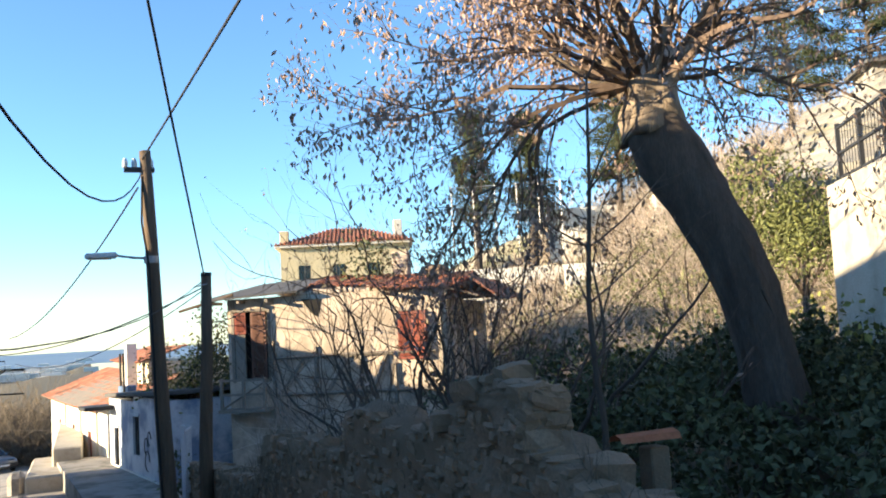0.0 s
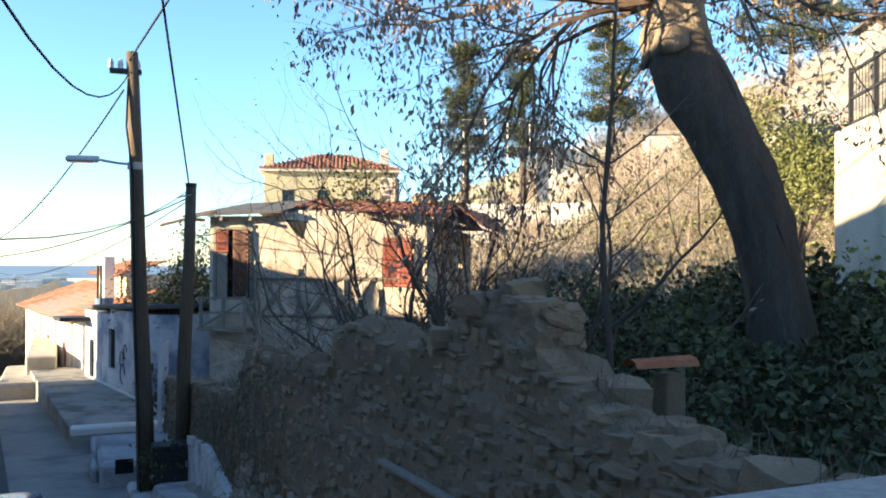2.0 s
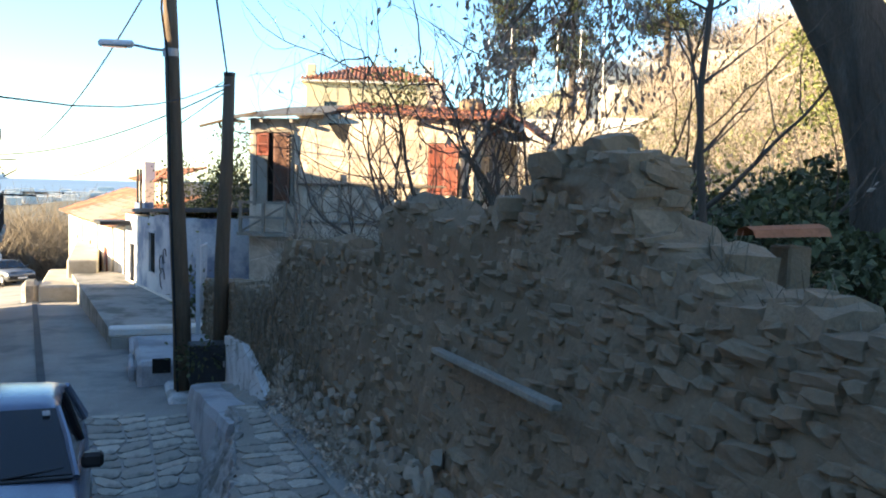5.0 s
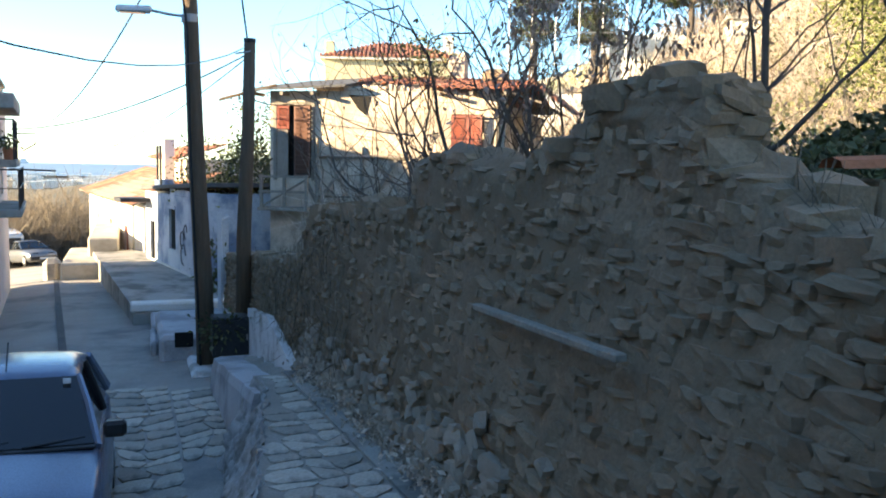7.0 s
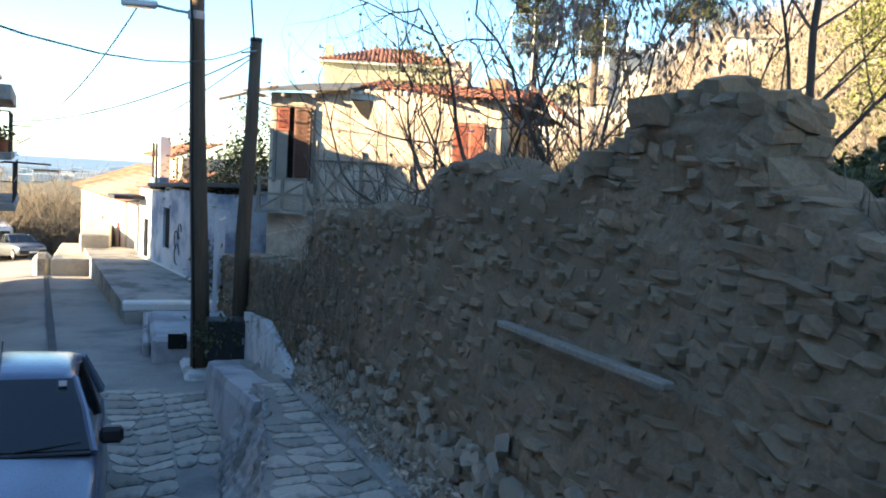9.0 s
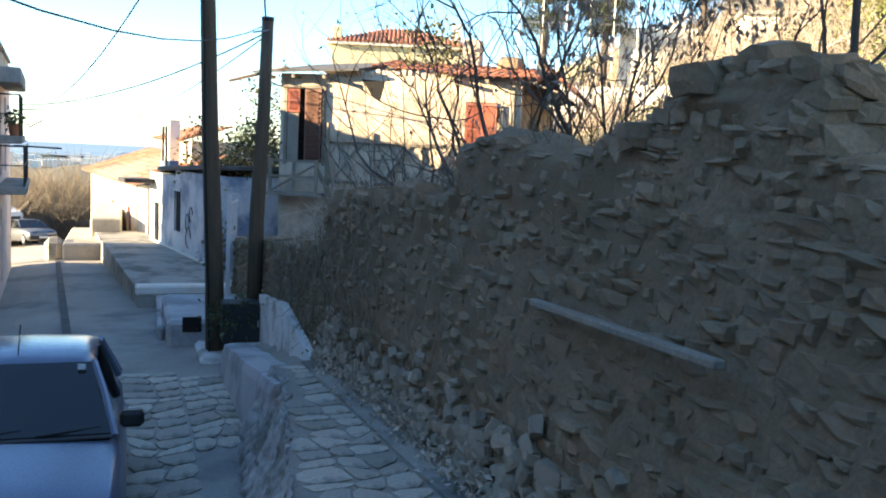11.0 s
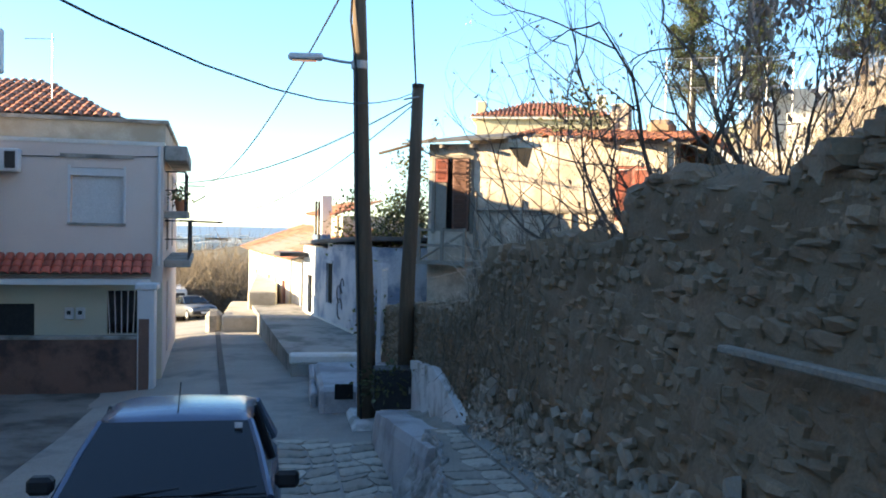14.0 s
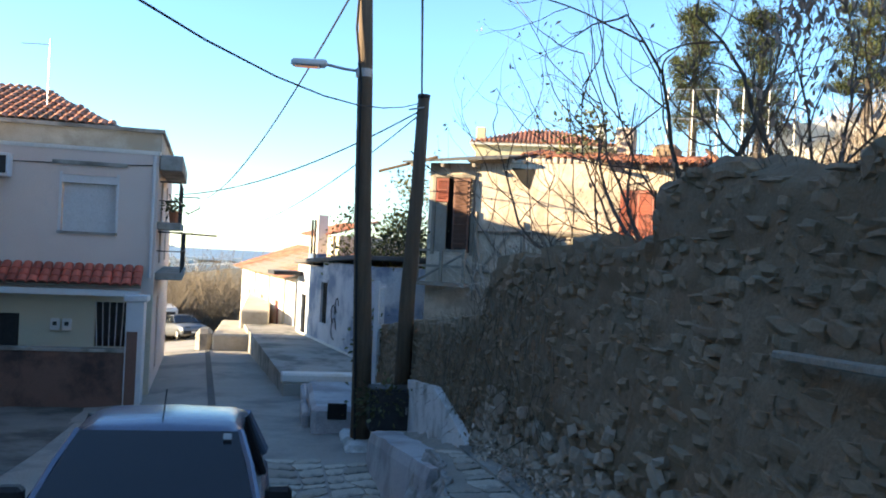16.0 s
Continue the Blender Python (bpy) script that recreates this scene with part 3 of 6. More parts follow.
# ---- bare fig trees behind the wall ----
def bare_tree(base, stems, seed, label, spread_y=1.0, leaf=0):
    rng = np.random.default_rng(seed)
    t = thing("bare_tree", base, label, "tree", "bare trees behind the wall")
    segs, ends, main = [], [], []
    for dx, dy, dz, ln, r in stems:
        p, w = Vector((0.25 * dx, 0.45 * dy, 0.0)), Vector((dx, dy * spread_y, dz * 0.3)).normalized()
        n = 12
        pts = [p.copy()]
        for i in range(n):
            w = (w + Vector((0, 0, 0.1)) + Vector(rng.normal(size=3)) * 0.16).normalized()
            p = p + w * ln / n
            pts.append(p.copy())
            if i >= 3 and rng.random() < 0.9:
                for _ in range(1):
                    side = Vector(rng.normal(size=3))
                    side = (side - w * side.dot(w)).normalized()
                    grow(p, w * 0.55 + side * 0.85, (0.35 + 0.75 * rng.random()) * ln * 0.46, max(0.009, r * (1 - 0.8 * i / n) * 0.45), rng, 1, segs, ends, 0.45, 0.8, (1, 3), 0.6, 0.1)
        main.append((pts, [r * (1 - 0.82 * i / n) for i in range(n + 1)]))
    bm = bmesh.new()
    for pts, rad in main:
        tube(bm, pts, rad, 6)
    part("stem", bm, BARK, t, "dark forked stems", smooth=True)
    tagged(many("twig", *prisms(segs), TWIG, t), kind="stuff")
    if leaf:
        pick = [ends[int(i)] for i in rng.integers(0, len(ends), leaf)]
        v, f = leaves([[c + rng.normal() * 0.03 for c in p] for p in pick], 0.05, rng, 0.6)
        many("dead_leaves", v, f, DEADLEAF, t)
    return t


def fan(n, seed, y0, y1, low, high, r):
    """Stems that leave the stool sideways and sweep up."""
    rng = random.Random(seed)
    return [(rng.uniform(-0.4, 0.55), y0 + (y1 - y0) * (k + rng.random()) / n, rng.uniform(0.9, 2.0), rng.uniform(low, high), r * rng.uniform(0.7, 1.15)) for k in range(n)]


bare_tree((4.75, 6.7, 0.95), fan(10, 1, 0.6, 3.4, 2.8, 4.2, 0.042), 11, "bare fig tree with sweeping dark stems", leaf=40)
bare_tree((4.55, 8.0, 0.9), fan(12, 2, -1.2, 2.6, 2.6, 4.0, 0.04), 12, "wide bare fig tree with upswept dark stems", leaf=120)
bare_tree((4.7, 10.4, 0.8), fan(7, 4, -1.4, 1.8, 2.8, 4.0, 0.03), 14, "bare fig tree in the abandoned garden", leaf=200)
bare_tree((4.9, 13.4, 0.5), fan(9, 3, -1.6, 2.0, 2.4, 3.6, 0.026), 13, "small bare tree before the old house", leaf=220)


def sapling():
    rng = np.random.default_rng(21)
    t = thing("sapling", (4.45, 5.69, 0.95), "thin straight bare sapling with short side twigs", "tree")
    bm = bmesh.new()
    pts = [Vector((0.04 * math.sin(i * 0.9), -0.012 * i + 0.02 * math.sin(i * 1.7), 0.42 * i)) for i in range(10)]
    tube(bm, pts, [0.032 - 0.0024 * i for i in range(10)], 7)
    part("stem", bm, BARK, t, smooth=True)
    segs, ends = [], []
    for i in range(4, 10):
        for _ in range(2):
            a = rng.random() * 6.28
            grow(pts[i], (math.cos(a), math.sin(a), 0.55), 0.5 + 0.5 * rng.random(), 0.011, rng, 1, segs, ends, 0.2, 0.5, (1, 3), 0.5, 0.1)
    tagged(many("twig", *prisms(segs), TWIG, t), kind="stuff")


sapling()


# ---- greenery and brush ----
def surface(x, y):
    return ground_z(x, y)


def ivy_bank(name, x0, x1, y0, y1, count, height, size, mat, label, seed):
    """A low tangle of leaves that follows the ground."""
    rng = np.random.default_rng(seed)
    pts = []
    for _ in range(count):
        x, y = x0 + (x1 - x0) * rng.random(), y0 + (y1 - y0) * rng.random()
        h = height * (0.2 + 0.8 * smooth(3.6, 5.4, x) + 0.3 * smooth(6.0, 8.0, x)) * (0.68 + 0.3 * noise.noise((x * 0.9, y * 0.9, seed)) + 0.14 * noise.noise((x * 3, y * 3, 1)))
        pts.append((x, y, surface(x, y) + max(0.03, h) * (1 - 0.35 * rng.random() ** 2)))
    v, f = leaves(pts, size, rng, 0.1, 0.7)
    return tagged(many(name, v, f, mat), label, "undergrowth", kind="stuff")


ivy_bank("ivy", 3.7, 10.5, -2.5, 9.0, 52000, 1.7, 0.075, LEAF, "dark green ivy and bramble thicket behind the wall", 5)
ivy_bank("ivy", 6.0, 13.0, 6.5, 14.0, 14000, 1.7, 0.09, LEAF, "dark green shrubs at the foot of the hill", 6)
ivy_bank("shrubs", 7.5, 15.0, 5.0, 14.0, 3600, 1.9, 0.09, SUNLIT_LEAF, "yellow-green shrub tops, sunlight put into the leaf colour", 7)
ivy_bank("weeds", 3.4, 8.0, 7.0, 20.0, 5000, 0.35, 0.08, LEAF, "low weeds in the abandoned garden", 8)


def brush(name, boxes, count, height, radius, mat, label, seed, lean=0.5):
    rng = np.random.default_rng(seed)
    segs = []
    for x0, x1, y0, y1, share in boxes:
        for _ in range(int(count * share)):
            x, y = x0 + (x1 - x0) * rng.random(), y0 + (y1 - y0) * rng.random()
            clump = noise.noise((x * 0.35, y * 0.35, seed))
            if clump < -0.25:
                continue
            h = height * (0.4 + 0.7 * rng.random()) * (0.8 + 0.8 * clump)
            a = Vector((x, y, surface(x, y) - 0.05))
            w = Vector((rng.normal() * lean, rng.normal() * lean, 1.0)).normalized()
            b = a + w * h * 0.6
            segs.append((a, b, radius, radius * 0.7))
            for _ in range(3):
                c = b + (w + Vector(rng.normal(size=3)) * 0.7).normalized() * h * 0.45
                segs.append((b, c, radius * 0.6, radius * 0.25))
                segs.append((a + (b - a) * 0.6, a + (b - a) * 0.6 + (w + Vector(rng.normal(size=3)) * 0.9).normalized() * h * 0.4, radius * 0.5, radius * 0.2))
    return tagged(many(name, *prisms(segs), mat), label, "brushwood", kind="stuff")


brush("brushwood", [(11, 24, 12, 34, 1.0)], 6500, 2.3, 0.011, BRUSH, "pale dry brushwood covering the hillside", 31)
brush("brushwood", [(8.0, 14.5, 9.5, 21.0, 1.0)], 2600, 2.3, 0.006, BRUSH, "fine pale brushwood at the foot of the hill", 36)
brush("brushwood", [(12, 30, 14, 40, 1.0)], 5000, 2.2, 0.015, THICKET, "grey brown thorn bushes on the hillside", 37)
ivy_bank("bushes", 13.0, 27.0, 14.0, 34.0, 15000, 1.5, 0.13, OLIVE, "dull olive bushes scattered on the hillside", 38)
brush("brushwood", [(20, 42, 16, 48, 0.7), (14, 30, 30, 52, 0.5)], 4200, 2.6, 0.02, BRUSH, "dry brushwood higher on the hill", 32)
brush("reeds", [(5.0, 8.5, 18.0, 22.5, 1.0)], 260, 1.5, 0.01, BRUSH, "dry reeds before the old house", 33, 0.15)
brush("thicket", [(-14, -0.5, 61, 74, 1.0)], 4200, 5.4, 0.024, THICKET, "bare brown thicket at the end of the lane", 34)
brush("reeds", [(3.5, 4.3, 13.0, 18.5, 1.0)], 150, 1.5, 0.008, BRUSH, "dry grass stalks above the low end of the wall", 39, 0.12)
brush("thicket", [(9.5, 13.5, 19.5, 26.0, 1.0)], 700, 1.9, 0.012, TWIG, "dark bramble beside the old house", 35)


def pine(at, height, width, seed, label="tall dark pine on the hill", group="pines on the hill", bare=0.35):
    rng = np.random.default_rng(seed)
    t = thing("pine_tree", at, label, "tree", group)
    segs = []
    bm = bmesh.new()
    tube(bm, [(0, 0, -0.5), (0.1, 0, height * 0.5), (0.0, 0.1, height)], [0.025 * height, 0.017 * height, 0.03], 8)
    part("trunk", bm, BARK, t)
    pts = []
    for _ in range(62):
        u = bare + (1 - bare) * rng.random()
        a = rng.random() * 6.28
        reach = width * (0.35 + 0.65 * rng.random()) * (1.15 - u) ** 0.5
        c = Vector((math.cos(a) * reach, math.sin(a) * reach, height * u + 0.1 * reach))
        segs.append(((0, 0, height * u * 0.95), tuple(c), 0.05, 0.015))
        r = 0.3 + 0.35 * rng.random()
        for _ in range(260):
            pts.append(tuple(c + Vector(rng.normal(size=3) * np.array((1.0, 1.0, 0.55))) * r * 0.62))
    many("branch", *prisms(segs), BARK, t)
    v, f = leaves(pts, 0.17, rng, 0.0, 0.24)
    many("crown", v, f, PINE, t)
    return t


for x, y, top, w, s, low in ((20.3, 43.2, 14.0, 1.3, 1, 0.5), (23.1, 42.0, 13.9, 1.3, 2, 0.42), (26.9, 39.4, 15.0, 1.6, 3, 0.35), (33.0, 33.3, 17.5, 2.5, 5, 0.3), (35.4, 30.6, 17.2, 2.9, 6, 0.3), (38.5, 28.0, 18.0, 3.2, 8, 0.3), (42.0, 26.0, 18.5, 3.4, 9, 0.3)):
    pine((x, y, ground_z(x, y)), top - ground_z(x, y), w * 1.15, s, bare=low)


def leafy_tree(name, at, height, radius, seed, mat, label, count=4200, size=0.1, reach=0.6, fork=0.3):
    rng = np.random.default_rng(seed)
    t = thing(name, at, label, "tree")
    segs, ends = [], []
    bm = bmesh.new()
    tube(bm, [(0, 0, -0.2), (0.05, 0, height * (fork + 0.15))], [0.09, 0.06], 7)
    part("trunk", bm, BARK, t)
    for _ in range(9):
        a = rng.random() * 6.28
        grow((0.03, 0, height * fork), (math.cos(a) * 0.8, math.sin(a) * 0.8, 0.9), height * reach, 0.03, rng, 1, segs, ends, 0.25, 0.4)
    many("limb", *prisms(segs), TWIG, t)
    pts = [tuple(Vector(ends[int(rng.integers(0, len(ends)))]) + Vector(rng.normal(size=3)) * radius * 0.3) for _ in range(count)]
    v, f = leaves(pts, size, rng, 0.2, 0.5)
    many("crown", v, f, mat, t)
    return t


leafy_tree("lemon_tree", (3.85, 26.5, -1.5), 3.9, 0.8, 41, LEAF, "green lemon tree beside the white house")
leafy_tree("fruit_tree", (4.5, 27.0, -1.5), 3.6, 0.8, 42, SUNLIT_LEAF, "small yellow-leaved tree before the old house, coloured as sunlit", 3600)
leafy_tree("olive_tree", (12.7, 12.2, ground_z(12.7, 12.2)), 4.3, 0.8, 43, BUSHLEAF, "bushy grey-green olive by the white terrace wall", 9000, 0.085, 0.36, 0.5)


# ---- houses ----
def tiles(bm, origin, along, down, cols, rows_, width=0.2, length=0.36, sag=0.0, gone=0.0, seed=1):
    """Rows of half-round roof tiles from the ridge down, each one its own arch."""
    rng = random.Random(seed)
    along, down = Vector(along).normalized(), Vector(down).normalized()
    up = along.cross(down)
    up = up if up.z > 0 else -up
    for r in range(rows_):
        for c in range(cols):
            if rng.random() < gone:
                continue
            o = Vector(origin) + along * (c + 0.5) * width + down * r * length * 0.82 + up * (0.03 + rng.random() * 0.012)
            o.z -= sag * math.sin(math.pi * c / cols) + rng.random() * 0.01
            a0, a1 = [], []
            for k in range(5):
                t = math.pi * k / 4
                d = along * math.cos(t) * width * 0.5 + up * math.sin(t) * width * 0.34
                a0.append(bm.verts.new(o + d * 0.88))
                a1.append(bm.verts.new(o + down * length + d + up * 0.012))
            for k in range(4):
                bm.faces.new((a0[k], a0[k + 1], a1[k + 1], a1[k]))
            low = [bm.verts.new(v.co - up * 0.016) for v in a1]
            for k in range(4):
                bm.faces.new((a1[k], a1[k + 1], low[k + 1], low[k]))


def wall_with_holes(x0, x1, z0, z1, holes, thick=0.3, m=None):
    """A wall along x with its face at y = 0 and openings (x0, x1, z0, z1) right through it."""
    bm = bmesh.new()
    cuts_x = sorted({x0, x1, *(h[0] for h in holes), *(h[1] for h in holes)})
    cuts_z = sorted({z0, z1, *(h[2] for h in holes), *(h[3] for h in holes)})
    for a, b in zip(cuts_x, cuts_x[1:]):
        for c, d in zip(cuts_z, cuts_z[1:]):
            mx, mz = (a + b) / 2, (c + d) / 2
            if not any(h[0] < mx < h[1] and h[2] < mz < h[3] for h in holes):
                block(bm, a, b, 0, thick, c, d)
    bmesh.ops.remove_doubles(bm, verts=bm.verts[:], dist=0.001)
    seen = {}
    for f in bm.faces:
        seen.setdefault(tuple(round(c, 3) for c in f.calc_center_median()), []).append(f)
    bmesh.ops.delete(bm, geom=[f for fs in seen.values() if len(fs) > 1 for f in fs], context="FACES")
    bmesh.ops.recalc_face_normals(bm, faces=bm.faces)
    if m is not None:
        bmesh.ops.transform(bm, matrix=m, verts=bm.verts[:])
    return bm


def shutter(parent, x0, x1, z0, z1, y, mat, turn=0.0, slats=14):
    """A louvred leaf: frame and slats."""
    hinge = new("shutter")
    hinge.parent = parent
    hinge.matrix_basis = pose(x0, y, z0, 0, 0, turn)
    w, h = x1 - x0, z1 - z0
    bm = bmesh.new()
    for a, b, c, d in ((0, 0.05, 0, h), (w - 0.05, w, 0, h), (0.05, w - 0.05, 0, 0.06), (0.05, w - 0.05, h - 0.06, h), (0.05, w - 0.05, h * 0.5 - 0.03, h * 0.5 + 0.03)):
        block(bm, a, b, -0.02, 0.02, c, d)
    part("frame", bm, mat, hinge)
    bm = bmesh.new()
    for i in range(slats):
        z = 0.08 + (h - 0.16) * i / slats
        block(bm, 0.05, w - 0.05, -0.006, 0.006, 0, (h - 0.16) / slats * 1.1, m=pose(0, 0, z, 28, 0, 0))
    part("slats", bm, mat, hinge)
    return hinge


def old_house():
    h = tagged(new("old_house"), "derelict ochre plastered house with broken tile roof and red shutters", "house")
    h.matrix_world = pose(4.45, 24.1, 0.3, 0, 0, -32.4)
    door = (0.18, 1.1, 1.42, 3.2)
    red = (4.6, 5.4, 1.75, 3.0)
    part("front_wall", wall_with_holes(0, 5.9, -2.4, 3.55, [door, red], 0.35), OCHRE, h)
    side = pose(5.9, 0.36, 0, 0, 0, 90)
    part("side_wall", wall_with_holes(0, 6.6, -2.4, 3.25, [(0.9, 1.7, 0.8, 2.7), (2.3, 3.1, 0.8, 2.7), (3.9, 4.7, 0.8, 2.7)], 0.3, side), OCHRE, h)
    part("back_wall", boxed(0, 5.55, 6.7, 6.98, -2.4, 3.3), OCHRE, h)
    part("end_wall", boxed(0.0, 0.3, 0.36, 6.7, -2.4, 3.5), OCHRE, h)
    part("floor", boxed(0.3, 5.55, 0.36, 6.7, 0.9, 1.1), PALEWOOD, h)
    # red balcony door and window shutters, some hanging open
    shutter(h, 0.2, 0.5, 2.62, 3.18, -0.03, REDWOOD, 6, 6)
    part("door_panel", boxed(0.2, 0.48, -0.03, 0.01, 1.44, 2.6), PALEWOOD, h, "grey weathered lower door panel")
    shutter(h, 0.66, 1.1, 1.44, 3.18, -0.05, BROWNWOOD, -8)
    part("door_dark", boxed(0.2, 1.08, 0.2, 0.22, 1.42, 3.2), DARK, h)
    shutter(h, 4.62, 5.0, 1.77, 2.98, -0.03, REDWOOD)
    shutter(h, 5.0, 5.38, 1.77, 2.98, -0.03, REDWOOD, -14)
    bm = bmesh.new()
    for a, b, c, d in ((0.1, 0.18, 1.36, 3.26), (1.1, 1.18, 1.36, 3.26), (0.18, 1.1, 3.2, 3.28)):
        block(bm, a, b, -0.04, 0.1, c, d)
    part("door_frame", bm, PALEWOOD, h)
    # bare timber framing where the plaster has fallen
    beams = [((1.3, 1.95), (5.6, 1.95)), ((1.3, 1.0), (5.6, 1.0)), ((1.4, 1.0), (2.1, 1.95)), ((2.1, 1.0), (1.5, 1.95)), ((2.7, 1.0), (3.3, 1.95)), ((3.4, 1.0), (2.8, 1.95)), ((3.9, 1.0), (4.3, 1.95)), ((2.4, 0.4), (2.4, 2.2)), ((3.6, 0.4), (3.6, 2.0)), ((4.5, 0.4), (4.5, 1.7)), ((1.25, 0.3), (1.25, 2.4)), ((1.5, 0.35), (0.95, 1.35)), ((5.72, 0.2), (5.72, 3.4))]
    for (ax, az), (bx, bz) in beams:
        a, b = Vector((ax, -0.035, az)), Vector((bx, -0.035, bz))
        bm = bmesh.new()
        tube(bm, [a, (a + b) / 2 + Vector((0.01, -0.01, 0.01)), b], [0.05, 0.055, 0.045], 4)
        part("beam", bm, PALEWOOD, h)
    # small wooden balcony
    part("balcony_floor", boxed(-0.1, 1.2, -0.55, -0.002, 0.62, 0.7), PALEWOOD, h)
    for x in (-0.05, 0.55, 1.12):
        part("post", boxed(x, x + 0.07, -0.53, -0.46, 0.7, 1.5), PALEWOOD, h)
    for z in (1.05, 1.42):
        part("rail", boxed(-0.08, 1.2, -0.52, -0.47, z, z + 0.06), PALEWOOD, h)
    part("brace", tubed([(0.0, -0.5, 0.72), (1.1, -0.5, 1.36)], 0.03, 4), PALEWOOD, h)
    part("plank", tubed([(1.75, -0.45, 0.1), (1.25, -0.1, 1.9)], 0.045, 4), PALEWOOD, h)
    # hole in the plaster: a near-black sheet stands for the shade inside
    bm = bmesh.new()
    panel(bm, [(2.05, -0.012, 3.45), (2.62, -0.012, 3.42), (2.5, -0.012, 2.95), (2.3, -0.012, 3.1)], 0.02, (0, 1, 0))
    part("plaster_hole", bm, DARK, h, "dark sheet for the shade of a plaster hole")
    # roof: felt at one end, tiles at the other, low ridge
    bm = bmesh.new()
    panel(bm, [(-0.55, -0.45, 3.5), (2.1, -0.4, 3.62), (2.0, 3.5, 4.15), (-0.4, 3.5, 4.05)], 0.05, (0, 0, 1))
    part("roof_felt", bm, SLATE, h, "sagging grey roof felt")
    bm = bmesh.new()
    tiles(bm, (3.9, 2.6, 4.05), (1, 0, -0.03), (0, -1, -0.16), 12, 10, 0.2, 0.36, 0.04, 0.07, 4)
    tiles(bm, (2.1, 2.6, 4.1), (1, 0, -0.03), (0, -1, -0.16), 9, 7, 0.2, 0.36, 0.04, 0.3, 7)
    tiles(bm, (6.35, 6.6, 3.85), (0, -1, 0), (0.25, 0, -0.2), 34, 3, 0.2, 0.36, 0.06, 0.05, 5)
    tiles(bm, (2.1, 2.6, 4.1), (1, 0, -0.03), (0, 1, -0.16), 21, 11, 0.2, 0.36, 0.04, 0.07, 6)
    part("roof_tiles", bm, TILE_BODY, h, "broken orange clay tiles")
    bm = bmesh.new()
    panel(bm, [(2.05, 0.2, 3.6), (4.2, 0.1, 3.53), (6.25, -0.25, 3.44), (6.25, 3, 4.0), (2.05, 3, 4.1)], 0.05, (0, 0, 1))
    panel(bm, [(2.05, 3, 4.1), (6.25, 3, 4.0), (6.25, 7.0, 3.35), (2.05, 7.0, 3.4)], 0.05, (0, 0, 1))
    panel(bm, [(-0.4, 3.5, 4.0), (2.05, 3.5, 4.1), (2.05, 7.0, 3.4), (-0.4, 7.0, 3.4)], 0.05, (0, 0, 1))
    panel(bm, [(6.2, -0.2, 3.42), (6.2, 6.8, 3.42), (6.75, 6.8, 3.25), (6.75, -0.2, 3.25)], 0.04, (0, 0, 1))
    part("roof_deck", bm, PALEWOOD, h)
    for i in (0, 1, 2, 6, 7, 8):
        part("rafter", boxed(-0.35 + i * 0.78, -0.27 + i * 0.78, -0.42, 0.3, 3.42, 3.5), PALEWOOD, h)
    rng = random.Random(12)
    for i in range(16):
        x = 1.9 + i * 0.16
        part("loose_stone", boxed(x, x + rng.uniform(0.1, 0.2), 0.02, 0.3, 3.552, 3.6 + rng.uniform(0.0, 0.12), bevel=0.02), OCHRE, h)
    part("eave_pole", tubed([(-1.2, -0.35, 3.3), (0.3, -0.3, 3.66)], 0.04, 5), WOOD, h)
    part("chimney", boxed(4.0, 4.45, 2.2, 2.65, 3.8, 4.7, bevel=0.02), OCHRE, h)
    part("rubble_heap", boxed(4.95, 5.6, 1.8, 2.5, 3.85, 4.25, bevel=0.12), RUBBLE, h)
    return h


old_house()
rng0 = np.random.default_rng(77)
pts = [tuple(Vector((8.3, 23.9, 4.75)) + Vector(rng0.normal(size=3)) * Vector((0.4, 0.4, 0.26)).length * 0.7) for _ in range(420)]
v, f = leaves(pts, 0.13, rng0, 0.0, 0.6)
tagged(many("roof_weeds", v, f, LEAF), "dark weeds growing over the broken roof", "weeds", kind="stuff")


